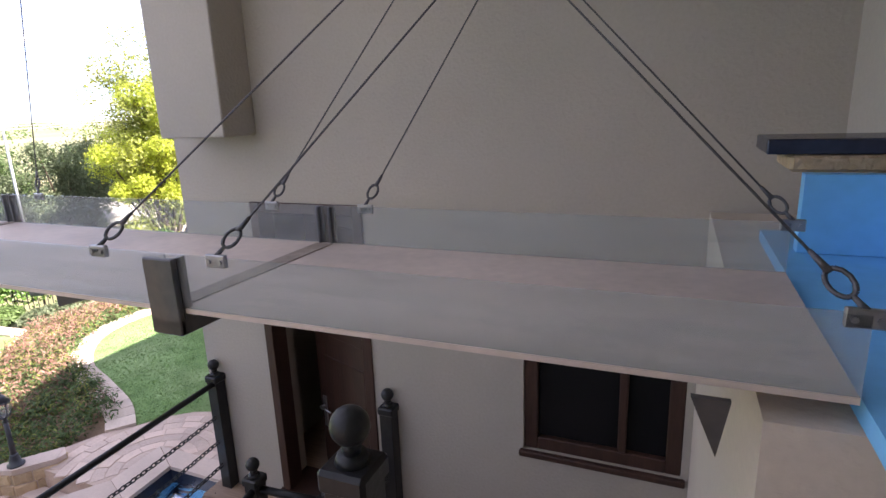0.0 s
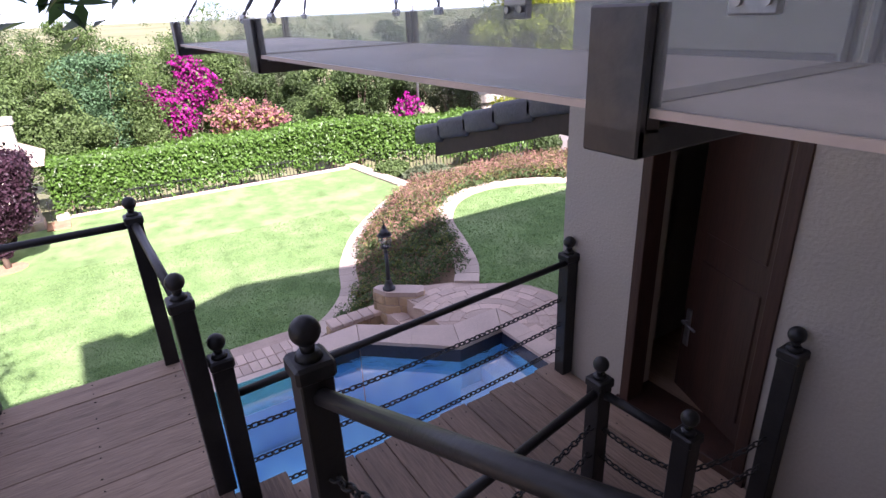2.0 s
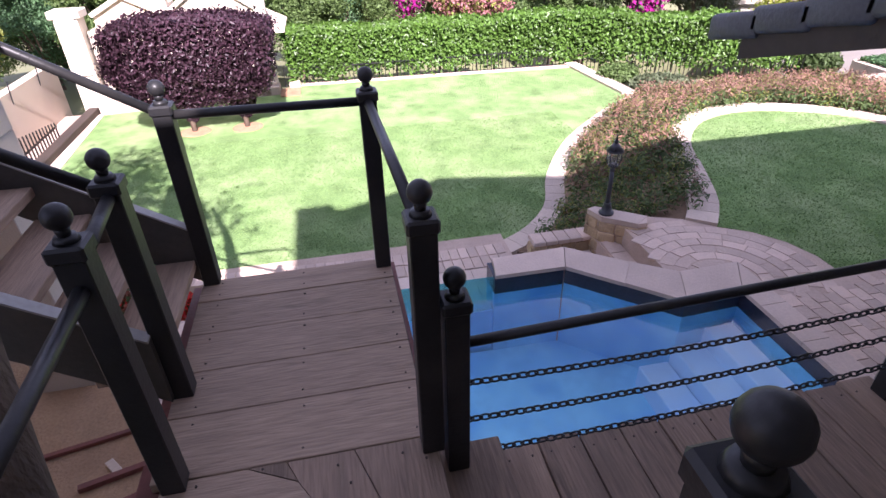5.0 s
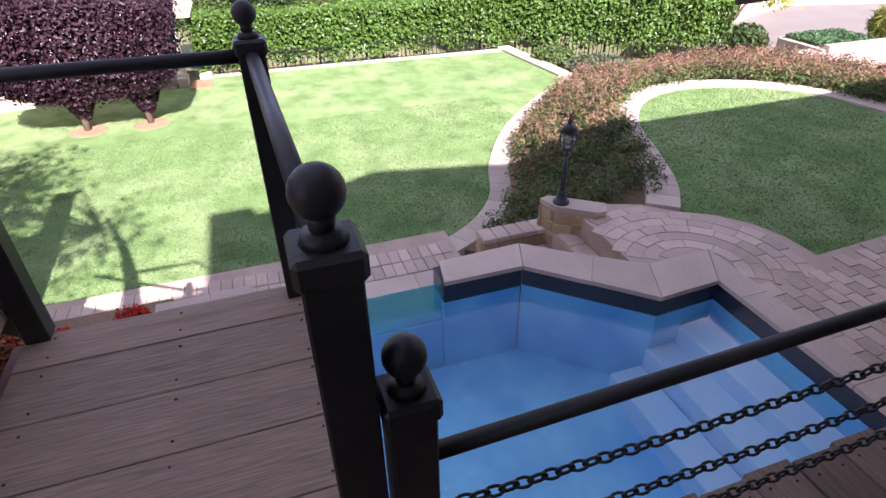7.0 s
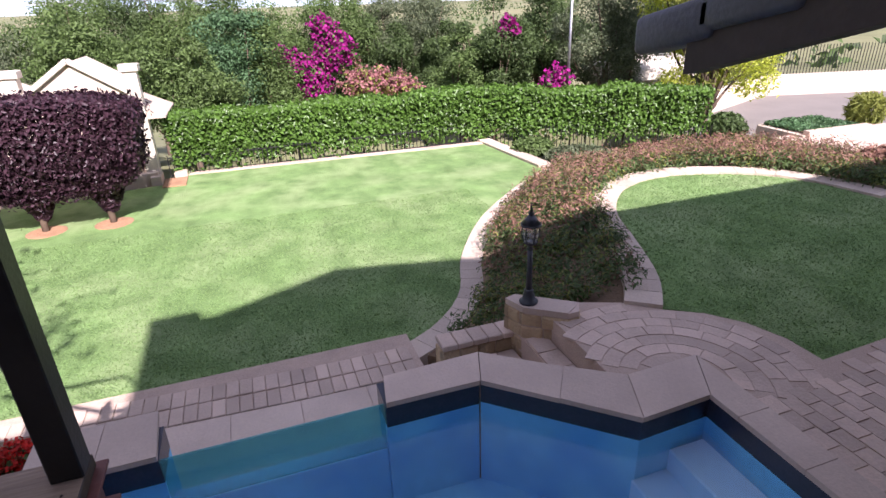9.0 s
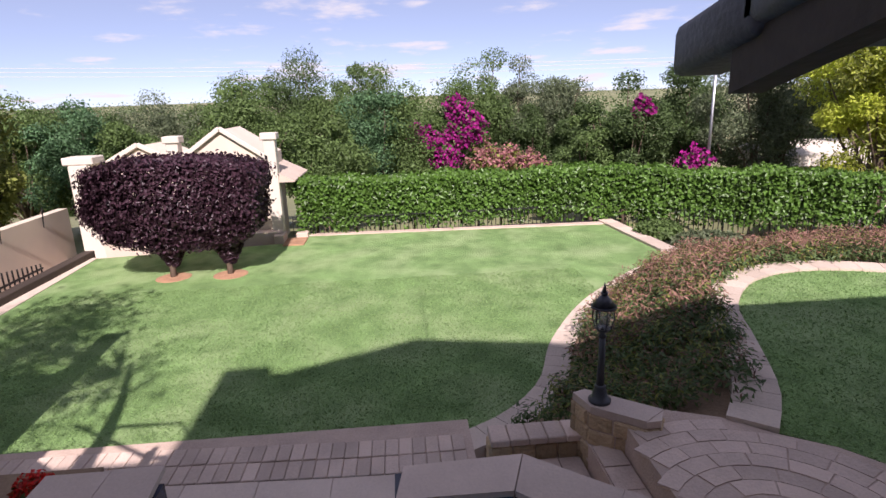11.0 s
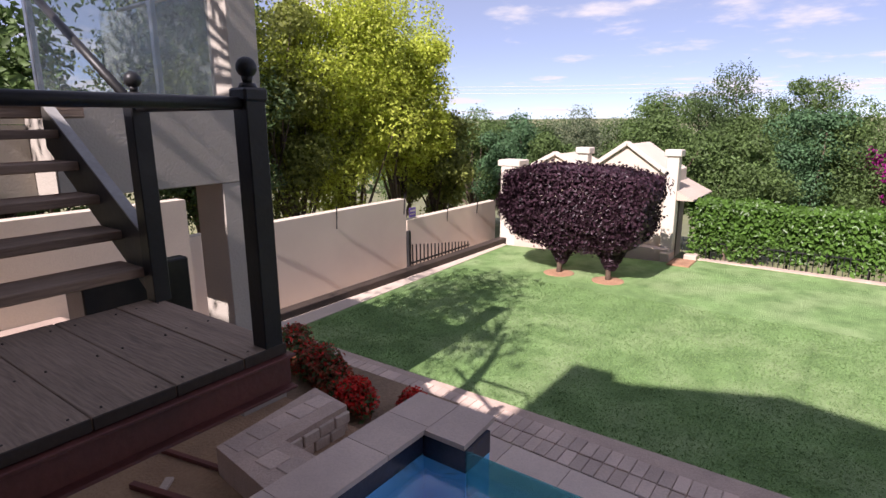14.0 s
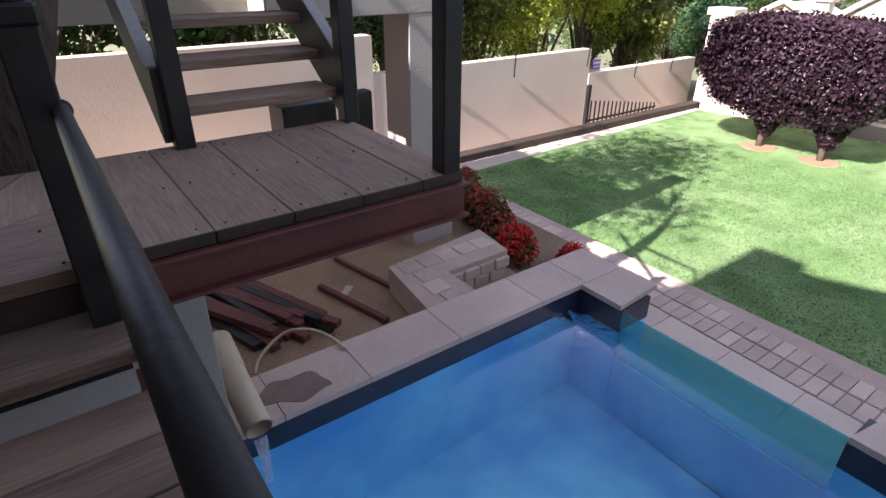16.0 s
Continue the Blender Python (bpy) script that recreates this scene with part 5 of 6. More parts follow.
# garden path slabs and bricks
gp = tagged(new("path_paving"), "stone slabs and a brick edge beside the lawn", "path", "", "structure")
def path_skew(y):
    return -0.13 * min(1.0, max(0.0, (1.5 - y) / 2.4))


for k in range(11):
    y0 = -4.4 + k * 0.62
    y1 = min(y0 + 0.616, 2.42)
    slab([(-6.97 + path_skew(y0), y0 + 0.004), (-5.935, y0 + 0.004), (-5.935, y1), (-6.97 + path_skew(y1), y1)], LAWN - 0.02, LAWN + 0.05, gp, M_COPING)
bmb = boxm(-0.12, -0.058, 0, 0.12, 0.058, 0.04, 0.006)
me_b = mesh_of("brick", bmb, M_PAVER)
for i in range(2):
    for k in range(55):
        b = new("brick", me_b)
        b.parent = gp
        b.location = (-7.10 - i * 0.255 + path_skew(-4.3 + k * 0.122), -4.3 + k * 0.122, LAWN + 0.021 + rr.uniform(-0.003, 0.003))

# kerb stones along the lawn edges
kb = tagged(new("kerb"), "pale kerb stones curving round the planted bed", "kerb", "", "structure")


def kerb_run(line, z_of, width, side, step=0.26):
    pts = [Vector((p[0], p[1], 0)) for p in line]
    acc, out = 0.0, [pts[0]]
    for a, b in zip(pts, pts[1:]):
        d = (b - a).length
        while acc + d >= step:
            a = a.lerp(b, (step - acc) / d)
            d = (b - a).length
            acc = 0
            out.append(a)
        acc += d
    out.append(pts[-1])
    for i in range(len(out) - 1):
        a, b = out[i], out[i + 1]
        t0 = (out[min(i + 1, len(out) - 1)] - out[max(i - 1, 0)]).normalized()
        t1 = (out[min(i + 2, len(out) - 1)] - out[i]).normalized()
        n0, n1 = Vector((-t0.y, t0.x, 0)) * width * side, Vector((-t1.y, t1.x, 0)) * width * side
        g = (b - a) * 0.012
        z = z_of((a + b) / 2)
        slab([(a + g).to_2d(), (b - g).to_2d(), (b - g + n1).to_2d(), (a + g + n0).to_2d()], z - 0.2, z + 0.035, kb, M_KERB, "kerb_stone")


kerb_run(EDGE[:-3], lambda p: LAWN, 0.30, -1)
kerb_run(EDGE_R, lambda p: TERR, 0.34, 1)
kerb_run([(-13.2, 7.0), (-16.1, 6.75)], lambda p: LAWN + 0.02, 0.35, -1, 0.5)

# terrace pavers: courses along the house, fans before the upper lawn
tp = tagged(new("terrace_paving"), "pinkish brown stone pavers with open joints", "paving", "", "structure")
joined = bmesh.new()
count = 0
for r in range(22):
    for c in range(20):
        wx, wy = 0.205, 0.135
        x0, y0 = -5.0 + c * wx * 0.86 + (wx / 3 if r % 2 else 0), 4.19 + r * wy
        cx, cy = x0 + wx / 2, y0 + wy / 2
        if cx > -2.9 or not inside(cx, cy, TER) or cx < -4.74 - (cy - 4.35) * 0.15:
            continue
        if count < 150:
            part("paver", boxm(x0 + 0.005, y0 + 0.005, TERR - 0.012, x0 + wx * 0.86 - 0.004, y0 + wy - 0.004, TERR + 0.012 + rr.uniform(-0.003, 0.003)), M_PAVER, tp)
        else:
            box(joined, x0 + 0.005, y0 + 0.005, TERR - 0.012, x0 + wx * 0.86 - 0.004, y0 + wy - 0.004, TERR + 0.012)
        count += 1
# rings of pavers fanning out before the upper lawn
cxy = (-5.2, 3.9)
FAN = [(-6.28, 3.43), (-6.42, 3.85), (-6.28, 4.12), (-6.08, 4.40), (-5.9, 4.70), (-5.64, 4.92), (-5.32, 5.03), (-5.04, 5.03), (-4.80, 4.9), (-4.78, 4.19), (-5.40, 4.19), (-5.38, 3.54), (-5.41, 3.43)]
for ring in range(10):
    r0 = 0.20 + ring * 0.135
    nseg = int(r0 * 2 * math.pi / 0.21)
    for k in range(nseg):
        a0, a1 = 2 * math.pi * (k + 0.02 + 0.37 * (ring % 2)) / nseg, 2 * math.pi * (k + 0.97 + 0.37 * (ring % 2)) / nseg
        am = (a0 + a1) / 2
        quad = [(cxy[0] + r * math.cos(a), cxy[1] + r * math.sin(a)) for r, a in ((r0 + 0.004, a0), (r0 + 0.004, am), (r0 + 0.004, a1), (r0 + 0.131, a1), (r0 + 0.131, am), (r0 + 0.131, a0))]
        if not inside(cxy[0] + (r0 + 0.07) * math.cos(am), cxy[1] + (r0 + 0.07) * math.sin(am), FAN) or sum(inside(x, y, FAN) for x, y in quad) < 4:
            continue
        slab(quad, TERR - 0.012, TERR + 0.008 + rr.uniform(-0.003, 0.003), tp, M_PAVER, "paver")
tagged(part("pavers_far", joined, M_PAVERJ, tp), "", "", "", "stuff")
# pavers on the steps
for (xa, xb, ya, yb, z, parent_pts) in ((-6.60, -5.62, 2.46, 3.18, 0.54, None), (-6.42, -5.42, 3.205, 3.41, 0.75, None)):
    nx, ny = max(1, round((xb - xa) / 0.26)), max(1, round((yb - ya) / 0.19))
    for i in range(nx):
        for k in range(ny):
            px_, py_ = xa + (i + 0.5) * (xb - xa) / nx, ya + (k + 0.5) * (yb - ya) / ny
            if inside(px_ + 0.1, py_ - 0.06, [(-6.06, 2.4), (-6.06, 2.6), (-5.3, 3.5), (-5.0, 2.4)]) or inside(px_, py_, PL):
                continue
            part("paver", boxm(px_ - (xb - xa) / nx / 2 + 0.005, py_ - (yb - ya) / ny / 2 + 0.005, z, px_ + (xb - xa) / nx / 2 - 0.005, py_ + (yb - ya) / ny / 2 - 0.005, z + 0.022 + rr.uniform(-0.003, 0.003)), M_PAVER, tp)

# ---- planting in the bed ----
def scatter(poly, n, rng, zf):
    xs, ys = [p[0] for p in poly], [p[1] for p in poly]
    out = []
    while len(out) < n:
        x, y = rng.uniform(min(xs), max(xs)), rng.uniform(min(ys), max(ys))
        if inside(x, y, poly):
            out.append((x, y, zf(x, y)))
    return np.array(out)


rng = np.random.default_rng(12)
inner_l = [(x + 0.26 * 0.75, y + 0.34) for x, y in EDGE[1:-3]]
inner_r = [(x - 0.28, y - 0.12) if y < 6.6 else (x - 0.3, y + 0.15) for x, y in EDGE_R[1:]]
BEDP = [(-6.85, 3.75), (-7.35, 3.0)] + inner_l[2:] + [(-12.3, 8.0), (-11.2, 10.6), (-8.7, 11.3), (-7.6, 9.9)] + inner_r[::-1] + [(-6.35, 4.2)]
bm = bmesh.new()
base_pts = scatter(BEDP, 900, rng, bed_height)
# soil surface
gx = np.arange(-13.6, -6.2, 0.3)
gy = np.arange(2.2, 12.1, 0.3)
grid = {}
for x in gx:
    for y in gy:
        grid[(round(x, 2), round(y, 2))] = bm.verts.new((x, y, bed_height(x, y) - 0.03))
for x in gx[:-1]:
    for y in gy[:-1]:
        if inside(x + 0.15, y + 0.15, BED):
            bm.faces.new([grid[(round(a, 2), round(b, 2))] for a, b in ((x, y), (x + 0.3, y), (x + 0.3, y + 0.3), (x, y + 0.3))])
bmesh.ops.delete(bm, geom=[v for v in bm.verts if not v.link_faces], context="VERTS")
struct("bed_soil", bm, M_EARTH, "brown soil under the planting", True)


def clumps(name, label, centres, n_each, spread, height, leaf, size, aspect, rng, up=1.2):
    c = np.repeat(centres, n_each, 0)
    u = rng.normal(0, 1, c.shape)
    u /= np.linalg.norm(u, axis=1, keepdims=True)
    p = c + u * np.array([spread, spread, height * 0.5]) * (rng.random((len(c), 1)) ** 0.5) + [0, 0, height * 0.5]
    ob = new(name, leaf_mesh(name, p, u + [0, 0, up], size, aspect, leaf, rng, 0.6))
    return tagged(ob, label, "plants", "", "stuff")


near_c = base_pts[(base_pts[:, 0] > -8.6)]
far_c = base_pts[(base_pts[:, 0] <= -8.2)]
clumps("bed_foliage", "low green shrubs filling the bed", base_pts, 55, 0.20, 0.30, L_SHRUB, 0.075, 0.3, rng)
clumps("bed_foliage_olive", "olive tinted shrub tops in the bed", base_pts[::2], 40, 0.20, 0.38, L_OLIVE, 0.06, 0.25, rng)
clumps("bed_spikes", "rusty pink flower spikes over the bed", far_c, 28, 0.17, 0.46, L_RUST, 0.075, 0.2, rng, 0.2)
clumps("bed_spikes_near", "rusty seed heads along the bed's edge", near_c[::3], 30, 0.17, 0.42, L_RUST, 0.06, 0.2, rng, 0.2)

# ---- lawn blades ----
rng = np.random.default_rng(17)
def blades(name, label, poly, n, z, box_):
    out = []
    while len(out) < n:
        x, y = rng.uniform(box_[0], box_[1]), rng.uniform(box_[2], box_[3])
        if inside(x, y, poly):
            out.append((x, y, z + 0.006))
    p = np.array(out)
    nr = np.tile([0.0, 0.0, 0.05], (n, 1))
    ob = new(name, leaf_mesh(name, p, nr, 0.036, 0.22, M_BLADE, rng, 1.0))
    tagged(ob, label, "grass", "", "stuff")


blades("lawn_grass", "short mown grass blades", LAWN_L, 70000, LAWN, (-12.5, -7.5, -4.3, 5.0))
blades("lawn_grass_upper", "short mown grass blades in shade", LAWN_R, 26000, TERR, (-9.6, -5.0, 4.4, 9.0))

# ---- under the landing: sand, timber, bricks, pipe ----
M_SAND = mat("red_sand", (0.34, 0.22, 0.13), 0.95, 0.25, 3, 40, 0.8, stain=(0.25, 0.15, 0.09), stain_scale=2, stain_amount=0.5)
for q_, (bx_, by_) in enumerate(((-13.3, -2.45), (-13.3, -1.4))):
    lone("soil_patch", ball(bmesh.new(), (bx_, by_, LAWN - 0.005), 0.34, 14, 6, 0.07), M_REDSOIL, "bare orange soil round the bush stem", "soil", "", True)
struct("sand_floor", boxm(-5.83, -3.2, -0.3, -2.0, -0.56, 0.72), M_SAND, "trodden red sand under the landing")
M_PVC = mat("cream_plastic", (0.62, 0.52, 0.36), 0.45, 0.12, 3, 30, 0.05)
tb = random.Random(9)
woods_lbl = "length of dark red painted timber on the sand"
for k in range(18):
    layer = k // 10
    x0 = -3.42 - 0.062 * (k % 10) - 0.03 * layer + tb.uniform(-0.03, 0.03)
    m4 = Matrix.Translation((x0, -1.55 + tb.uniform(-0.16, 0.12), 0.724 + 0.058 * layer + (0.012 if k % 3 == 1 else 0))) @ Matrix.Rotation(radians(22 + tb.uniform(-8, 8)), 4, "Z") @ Matrix.Rotation(radians(tb.uniform(-1.5, 1.5)), 4, "X")
    lone("timber", boxm(-0.036, -0.58, 0, 0.036, 0.46, 0.055, 0.004, m=m4), M_RED if k % 4 else M_BLACK, woods_lbl if k % 4 else "length of black painted timber on the sand", "timber", "timber heap")
lone("iron_bar", boxm(-0.025, -0.4, 0, 0.025, 0.4, 0.045, 0.003, m=Matrix.Translation((-4.38, -1.31, 0.725)) @ Matrix.Rotation(radians(15), 4, "Z")), M_RED, "rusty iron bar lying on the sand", "bar")
lone("iron_bar", boxm(-0.02, -0.5, 0, 0.02, 0.35, 0.035, 0.003, m=Matrix.Translation((-4.72, -1.6, 0.725)) @ Matrix.Rotation(radians(12), 4, "Z")), M_RED, "rusty iron bar lying on the sand", "bar")
lone("wood_scrap", boxm(-0.09, -0.03, 0, 0.09, 0.03, 0.03, 0.004, m=Matrix.Translation((-4.42, -1.5, 0.722)) @ Matrix.Rotation(radians(40), 4, "Z")), M_KERB, "pale scrap of wood on the sand", "scrap")
pier = struct("deck_pier", boxm(-3.10, -0.50, 0.6, -2.0, -0.122, DECK - 0.31, 0.004), M_WALL, "pale plastered pier under the landing")
pipe = thing("drain_pipe", "cream plastic drain pipe spilling water into the pool", "pipe", (-3.17, -0.4, 1.2))
bm = tubem((-3.20, -0.62, 1.30), (-3.19, -0.36, 1.24), 0.076, 0.076, 18)
part("elbow", bm, M_PVC, pipe, "", True)
bm = tubem((-3.19, -0.38, 1.245), (-3.19, 0.0, 1.13), 0.072, 0.072, 18, False)
tube(bm, (-3.19, 0.0, 1.13), (-3.19, -0.38, 1.245), 0.066, 0.066, 18, False)
part("spout", bm, M_PVC, pipe, "", True)
bm = bmesh.new()
for k in range(9):
    ox = -0.03 + 0.0075 * k
    tube(bm, (-3.19 + ox, 0.0, 1.07), (-3.185 + ox * 0.8, 0.05, 1.0), 0.006, 0.005, 6, False)
    tube(bm, (-3.185 + ox * 0.8, 0.05, 1.0), (-3.18 + ox * 0.6, 0.075, WATER), 0.005, 0.003, 6, False)
M_JET = glass("falling_water", (0.95, 0.97, 1.0), 0.1, 0.74, (0.85, 0.90, 0.95))
lone("water_jet", bm, M_JET, "thin stream of falling water at the pipe", "water", "", True)
hose = smooth_line([(-3.44, -0.92, 0.74), (-3.50, -0.98, 0.80), (-3.65, -1.02, 0.88), (-3.75, -0.95, 0.95), (-3.85, -0.78, 1.0), (-3.89, -0.57, 1.03), (-3.90, -0.46, 1.022)], 6)
bm = bmesh.new()
for a, b in zip(hose, hose[1:]):
    tube(bm, a, b, 0.011, None, 8, False)
lone("hose", bm, M_PVC, "pale garden hose lying over the coping", "hose", "", True)
wet = [(-3.50 + (0.21 + 0.035 * math.sin(3 * a + 1)) * math.cos(a), -0.315 + (0.115 + 0.02 * math.sin(5 * a)) * math.sin(a) + 0.10 * math.cos(a) * -0.3) for a in [2 * math.pi * q / 28 for q in range(28)]]
M_WET = mat("wet_stone", (0.23, 0.17, 0.14), 0.4, 0.25, 6, 40, 0.1)
struct("wet_patch", prism(wet, COPE - 0.002, COPE + 0.004), M_WET, "dark wet patch on the coping beside the pipe")
bp_ = thing("brick_planter", "paver topped low brick wall round the column foot", "planter", (-5.1, -0.95, 0.6))
BPL = [(-5.82, -1.45), (-4.74, -1.32), (-4.64, -0.56), (-5.1, -0.56), (-5.1, -0.97), (-5.76, -0.98)]
part("core", prism(BPL, 0.2, 0.957), M_MORTAR, bp_)
for i in range(6):
    for k in range(7):
        x0, y0 = -5.79 + i * 0.192 + (0.04 if k % 2 else 0), -1.50 + k * 0.19
        if not all(inside(x0 + u, y0 + v, BPL) for u in (0.02, 0.17) for v in (0.02, 0.165)):
            continue
        part("paver", boxm(x0 + 0.003, y0 + 0.003, 0.94, x0 + 0.189, y0 + 0.186, 0.965 + tb.uniform(-0.003, 0.003), 0.006), M_PAVER, bp_)
for row in range(3):
    for k in range(4):
        x0 = -5.77 + k * 0.17 + (0.06 if row % 2 else 0)
        if x0 < -5.14:
            part("brick", boxm(x0 + 0.005, -0.985, 0.60 + row * 0.105, min(x0 + 0.165, -5.105), -0.955 + tb.uniform(0, 0.012), 0.70 + row * 0.105, 0.008), M_KERB, bp_)
# red flowers and soil bed beside it
struct("flower_soil", prism([(-6.86, -3.1), (-5.83, -3.1), (-5.83, -0.95), (-5.105, -0.95), (-5.105, -0.56), (-6.86, -0.56)], -0.2, 0.62), M_EARTH, "brown soil of the red flower bed")
rng = np.random.default_rng(44)
def flower_row(label, a, b, wide, tall, z, green, red, seed):
    """A low bush between two points: reddish leaves with blossom on top."""
    rng = np.random.default_rng(seed)
    t = thing("red_flower_bush", label, "bush", (a[0], a[1], z))
    for nm, lf, n_, sz in (("foliage", L_SHRUB, green, 0.06), ("russet_foliage", L_RUSSET, int(green * 1.5), 0.06), ("blossom", L_RED, red, 0.042)):
        k = rng.random(n_)[:, None]
        u = rng.normal(0, 1, (n_, 3))
        u /= np.linalg.norm(u, axis=1, keepdims=True)
        pts = np.array([*a, z]) * (1 - k) + np.array([*b, z]) * k + u * [wide, wide, tall / 2] * (0.6 + 0.5 * rng.random((n_, 1))) + [0, 0, tall / 2]
        pts[:, 2] += 0.05 * np.sin(pts[:, 1] * 9) + (0.04 if nm == "blossom" else 0)
        ob = new(nm, leaf_mesh(nm, pts - np.array(t.location), u + [0, 0, 0.8], sz, 0.6, lf, rng))
        ob.parent = t


flower_row("long russet bush with small red flowers in the bed", (-6.62, -2.85), (-6.25, -1.6), 0.20, 0.42, 0.6, 1500, 700, 44)
flower_row("low bush covered with bright red flowers", (-6.15, -1.35), (-6.1, -1.15), 0.17, 0.3, 0.6, 350, 1300, 45)
flower_row("small bush of red flowers at the path", (-6.5, -0.85), (-6.4, -0.8), 0.13, 0.26, 0.6, 200, 700, 46)

# ---- balcony glass, back wall, left building ----
M_BGLASS = glass("balcony_glass", (0.86, 0.90, 0.90), 0.05, 0.80, (0.5, 0.52, 0.52))
bg = thing("glass_balustrade", "clear glass balustrade with steel posts on the balcony", "balustrade", (-4.4, -1.5, 3.46))
part("pane", boxm(-5.47, -2.06, 3.53, -4.22, -2.048, 4.45), M_BGLASS, bg).visible_shadow = False
for x in (-5.06, -4.25):
    part("stanchion", boxm(x - 0.02, -2.16, 3.487, x + 0.02, -2.11, 4.35, 0.004), M_STEEL, bg)
part("handrail", tubem((-5.47, -3.5, 4.36), (-5.47, -2.15, 4.36), 0.02, None, 10), M_STEEL, bg, "", True)
part("pane_side", boxm(-5.70, -4.4, 3.53, -5.688, -2.205, 4.45), M_BGLASS, bg).visible_shadow = False
struct("stair_back_wall", boxm(-4.185, -2.32, 2.84, -1.9, -2.28, 3.32), M_WALL, "plastered wall above the drive")
lone("meter_box", boxm(-5.29, -3.62, 0.5, -4.70, -3.22, 1.91, 0.015), M_BLACK, "dark grey service box by the drive", "box")
lone("meter_box", boxm(-5.74, -3.40, 0.5, -5.46, -3.24, 1.96, 0.015), M_BLACK, "narrow black service box by the drive", "box")

# ---- fence, gate, wall fittings ----
fence = thing("palisade_fence", "black palisade fence under the hedge", "fence", (-16.15, 3.0, 0.2))
bmp = boxm(-0.006, -0.008, 0, 0.006, 0.008, 0.55)
me_p = mesh_of("picket", bmp, M_BLACK)
def picket(x, y, z, parent):
    ob = new("picket", me_p)
    ob.parent = parent
    ob.location = Vector((x, y, z)) - parent.location
for k in range(76):
    picket(-16.18, -0.7 + k * 0.102, 0.12, fence)
for z in (0.2, 0.6):
    part("fence_rail", boxm(-16.19, -0.7, z, -16.17, 7.05, z + 0.025), M_BLACK, fence)
d = Vector((2.65, 5.1, 0)).normalized()
fence2 = thing("palisade_fence", "black palisade fence under the lower hedge", "fence", (-15.8, 7.5, 0.0))
for k in range(54):
    q = Vector((-16.15, 7.1, 0)) + d * (k * 0.105)
    picket(q.x, q.y, 0.02, fence2)
gate = thing("drive_gate", "black palisade gate between the drive walls", "gate", (-13.2, -5.5, -0.1))
for k in range(17):
    ob = new("picket", me_p)
    ob.parent = gate
    ob.location = Vector((-12.2 - k * 0.14, -5.5, -0.15 + 0.22 - 0.02 * k)) - gate.location
    ob.scale = (1.6, 1.6, 1.0)
part("gate_rail", boxm(-14.5, -5.51, 0.18, -12.1, -5.49, 0.22), M_BLACK, gate)
part("gate_post", boxm(-12.12, -5.55, -0.15, -12.04, -5.47, 0.95, 0.004), M_BLACK, gate)
for x, zt in ((-10.4, 1.46), (-12.5, 1.46), (-14.2, 1.06), (-15.6, 1.06), (-8.6, 1.46)):
    b = thing("wire_bracket", "black angled wire bracket on the boundary wall", "bracket", (x, -5.98, zt))
    part("arm", tubem((x, -5.985, zt - 0.25), (x + 0.06, -5.90, zt + 0.22), 0.012, None, 6), M_BLACK, b)
    for q in range(3):
        part("insulator", ball(bmesh.new(), (x + 0.02 + 0.015 * q, -5.95 + 0.018 * q, zt - 0.02 + q * 0.09), 0.018, 8, 6), M_BLACK, b)
M_SIGN = mat("violet_sign", (0.16, 0.10, 0.42), 0.5, 0.05, 3, 20, 0.0)
sg = thing("warning_sign", "small violet and white sign on the wall", "sign", (-12.75, -5.95, 1.15))
part("board", boxm(-12.90, -5.972, 1.12, -12.66, -5.962, 1.34), M_SIGN, sg)
for q in range(2):
    part("text_bar", boxm(-12.87, -5.9618, 1.17 + q * 0.08, -12.69, -5.9588, 1.20 + q * 0.08), M_CREAM, sg, "white bar of unreadable text")

# ---- lower garden, road and far fence ----
M_ROAD = mat("pale_asphalt", (0.19, 0.17, 0.155), 0.9, 0.12, 1, 30, 0.2)
struct("road", prism([(-13.4, 11.4), (-16.0, 13.2), (-18.5, 19.0), (-17.0, 24.0), (-11.5, 24.0), (-12.0, 14.5)], -0.4, 0.06), M_ROAD, "pale sunlit access road")
struct("lower_paving", prism([(-12.0, 11.9), (-12.0, 14.6), (-11.4, 24.0), (-4.0, 24.0), (-4.0, 12.0)], -0.4, 0.55), M_PAVERJ, "pinkish paved forecourt")
struct("road_wall", prism([(-16.2, 13.4), (-18.6, 19.2), (-17.2, 24.5), (-17.45, 24.5), (-18.9, 19.2), (-16.45, 13.4)], -0.4, 0.75), M_BEIGE, "low beige wall along the road")
ff = thing("road_fence", "black palisade fence on the low road wall", "fence", (-17.5, 17.0, 0.7))
bmp = boxm(-0.008, -0.01, 0, 0.008, 0.01, 1.0)
me_q = mesh_of("picket", bmp, M_BLACK)
for k in range(90):
    t = k / 90
    a, b = (Vector((-16.35, 13.4, 0.75)), Vector((-18.75, 19.2, 0.75))) if t < 0.5 else (Vector((-18.75, 19.2, 0.75)), Vector((-17.3, 24.4, 0.75)))
    q = a.lerp(b, (t * 2) % 1.0)
    ob = new("picket", me_q)
    ob.parent = ff
    ob.location = q - ff.location
ob = tree("weeping_tree", "tall yellow green weeping tree beside the road", (-15.2, 13.3, 0.0), 6.5, 1.7, L_YEL, 81, 0.06, 42000, 0.12, 0.35, leaf2=L_OLIVE)
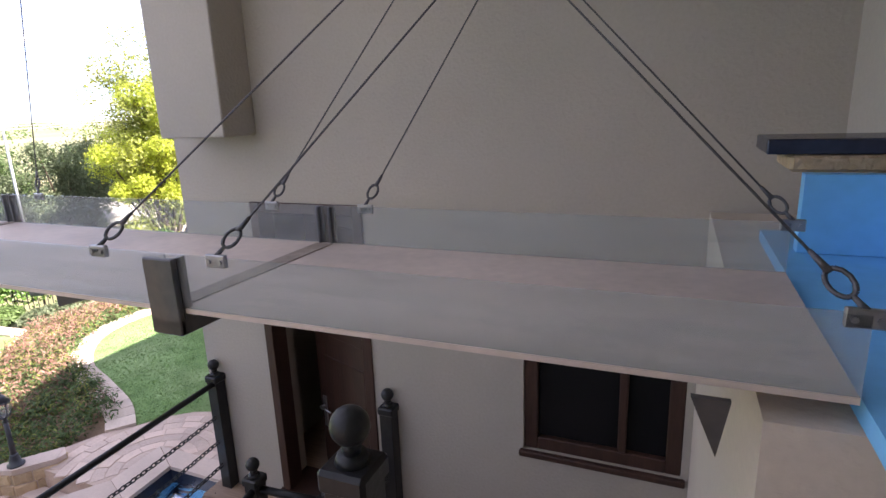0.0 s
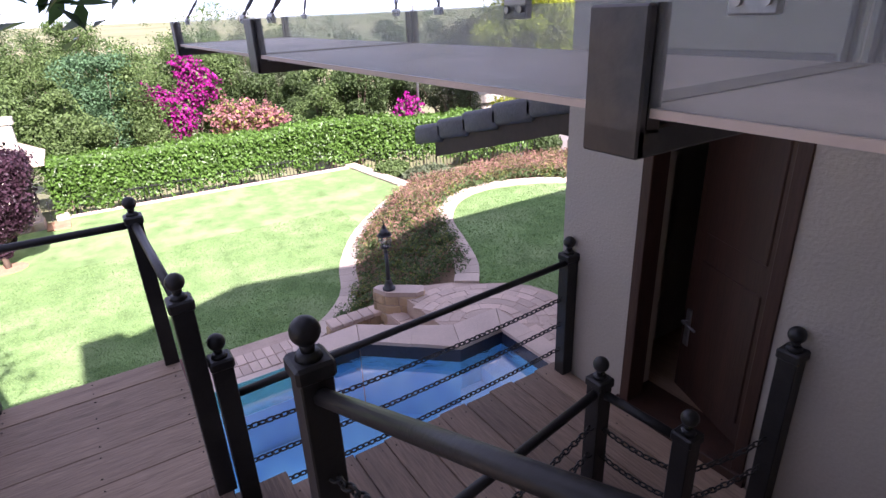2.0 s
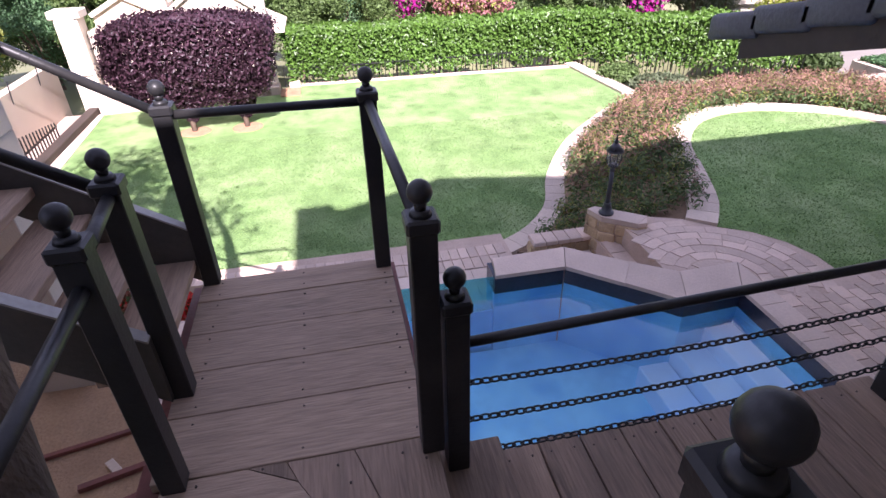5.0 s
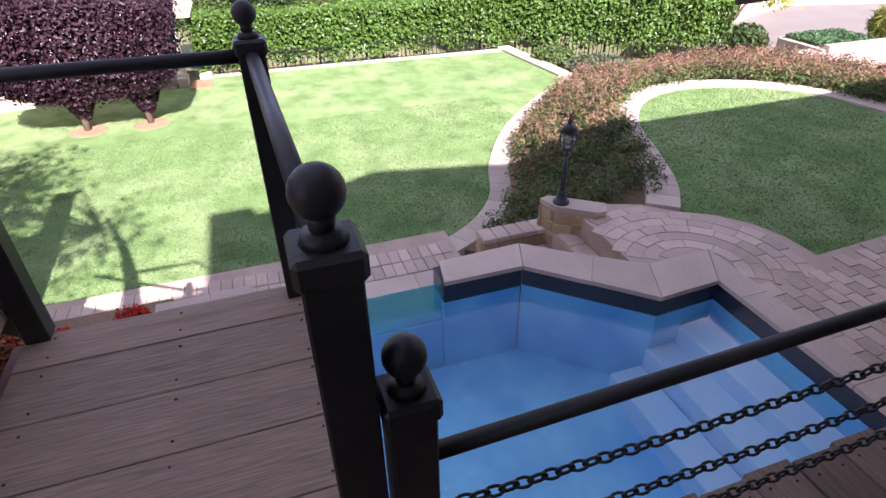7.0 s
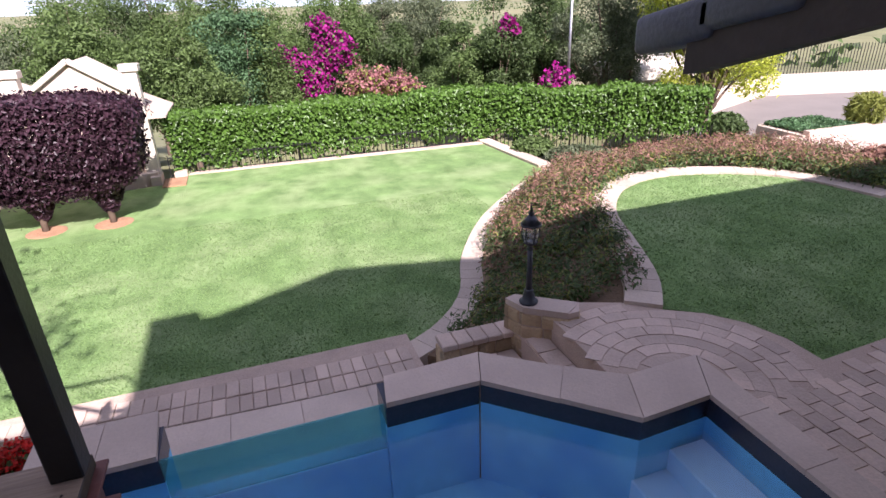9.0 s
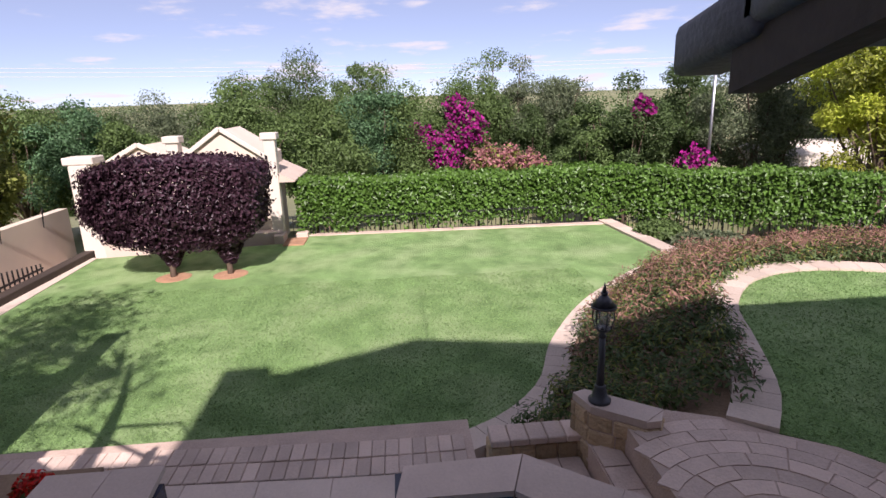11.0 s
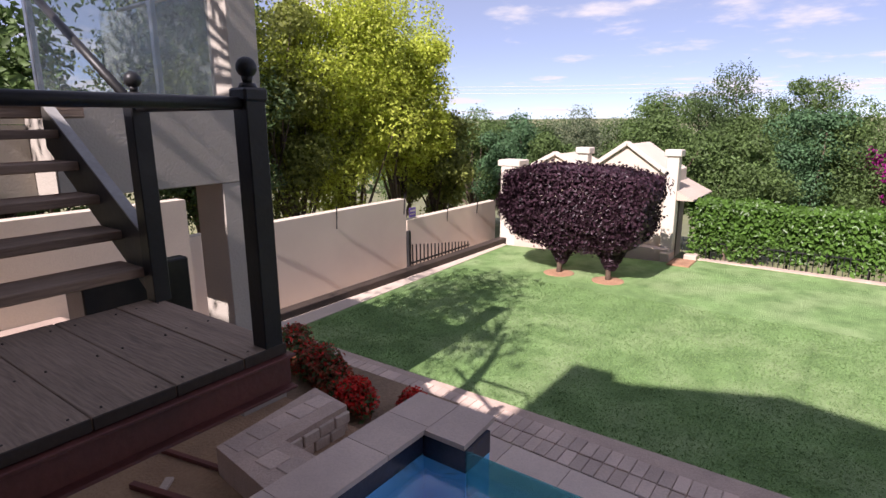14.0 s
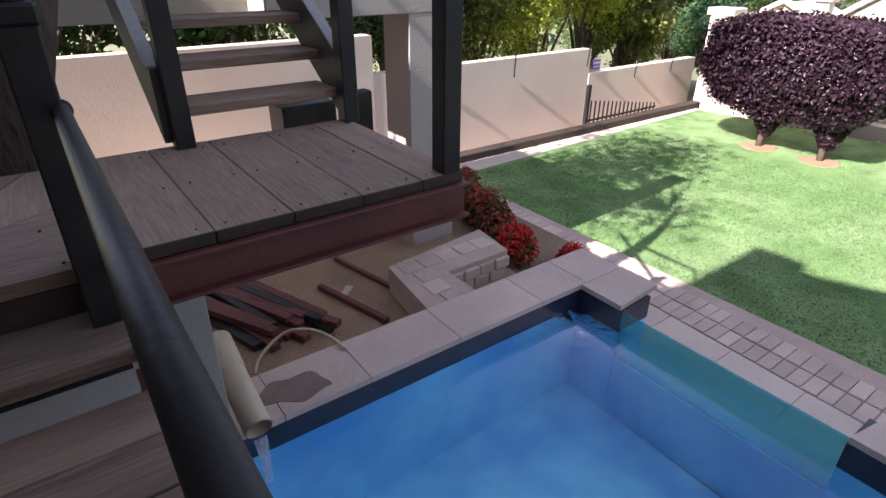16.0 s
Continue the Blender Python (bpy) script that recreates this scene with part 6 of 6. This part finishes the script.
def shrub(label, at, r, h, leaf, seed, n=1500, size=0.11, aspect=0.5):
    rng = np.random.default_rng(seed)
    t = thing("shrub", label, "shrub", at)
    u = rng.normal(0, 1, (n, 3))
    u /= np.linalg.norm(u, axis=1, keepdims=True)
    p = u * np.array([r, r, h / 2]) * (0.7 + 0.35 * rng.random((n, 1))) + [0, 0, h / 2]
    ob = new("foliage", leaf_mesh("foliage", p, u, size, aspect, leaf, rng))
    ob.parent = t
    part("stem", tubem((at[0], at[1], at[2] - 0.1), (at[0], at[1], at[2] + h * 0.5), 0.03, 0.02, 6), M_TWIG, t)
    return t
shrub("rounded dark green shrub beside the road", (-13.7, 12.6, 0.0), 0.5, 0.8, L_DARK, 91, 2200)
shrub("spiky pale green shrub beside the road", (-12.9, 16.4, 0.2), 0.45, 0.9, L_OLIVE, 92, 1200, 0.3, 0.12)
shrub("dark reddish shrub at the end of the bed", (-8.3, 10.6, 0.8), 0.55, 0.5, L_RUST, 93, 1800)
shrub("grey green shrub at the end of the hedge", (-13.4, 8.2, 0.1), 0.8, 0.35, L_BLUE, 94, 2200)
shrub("small green shrub by the lawn corner", (-14.6, 7.6, 0.1), 0.5, 0.4, L_MID, 95, 1500)
pb2 = thing("planter_bed", "green groundcover in a pale kerbed planter", "planter", (-12.2, 13.6, 0.3))
for a, b in (((-12.95, 12.9), (-11.65, 12.85)), ((-11.65, 12.85), (-11.6, 14.7)), ((-12.95, 12.9), (-13.0, 14.8))):
    dx, dy = Vector((b[0] - a[0], b[1] - a[1])).normalized() * 0.08
    part("kerb_stone", prism([(a[0] - dy, a[1] + dx), (b[0] - dy, b[1] + dx), (b[0] + dy, b[1] - dx), (a[0] + dy, a[1] - dx)], -0.2, 0.70 if a[0] > -12.9 else 0.6), M_KERB, pb2)
rng = np.random.default_rng(33)
pts = np.stack([rng.uniform(-12.9, -11.7, 2500), rng.uniform(12.95, 14.6, 2500), 0.62 + 0.08 * rng.random(2500)], 1)
ob = new("groundcover", leaf_mesh("groundcover", pts - np.array(pb2.location), np.tile([0, 0, 1.0], (2500, 1)), 0.1, 0.5, L_TEAL, rng))
ob.parent = pb2
pole = thing("street_lamp", "pale steel street lamp pole beyond the hedge", "pole", (-18.1, 10.6, G0(-18.1, 10.6)))
part("pole", tubem((-18.1, 10.6, G0(-18.1, 10.6)), (-18.1, 10.6, 4.6), 0.05, 0.035, 10), M_STEEL, pole, "", True)
fs = thing("far_shed", "pale roofed shed beyond the hedge", "building", (-19.5, 14.0, 0))
part("wall", boxm(-20.5, 13.0, -1.0, -19.3, 16.5, 0.9), M_WALL, fs)
part("roof", prism([(-20.7, 12.8), (-19.1, 12.8), (-19.1, 16.7), (-20.7, 16.7)], 0.9, lambda x, y: 1.25 + (x + 19.1) * -0.2), M_CREAM, fs)

# wires and far trees
M_WIRE = mat("pale_wire", (0.5, 0.5, 0.5), 0.5, 0.1, 5, 20, 0.0)
for q, z in enumerate((4.75, 4.95, 4.6)):
    w = thing("power_line", "thin overhead power line", "cable", (-30, 0, z))
    bm = bmesh.new()
    pts = [(-30 - 0.02 * abs(y) - q * 0.6, y, z + 0.0006 * (y - 10) ** 2 - 0.2) for y in range(-40, 61, 10)]
    for a, b in zip(pts, pts[1:]):
        tube(bm, a, b, 0.012, None, 5, False)
    part("wire", bm, M_WIRE, w)
rng = np.random.default_rng(77)
far_pts, far_n = [], []
for k in range(420):
    a = rng.uniform(2.2, 4.6)
    r = rng.uniform(60, 900) if k % 3 else rng.uniform(60, 200)
    x, y = -6 + r * math.cos(a), r * math.sin(a)
    s = rng.uniform(1.5, 3.2) * (1 + r / 700)
    c = rng.normal(0, 1, (60, 3)) * [s, s, s * 0.5] + [x, y, G0(x, y) + s * 0.5]
    far_pts.append(c)
far_pts = np.concatenate(far_pts)
ob = new("far_woods", leaf_mesh("far_woods", far_pts, np.tile([0.5, 0, 0.7], (len(far_pts), 1)), 1.5, 0.7, L_DARK, rng))
tagged(ob, "distant dark trees on the hills", "woods", "", "stuff")
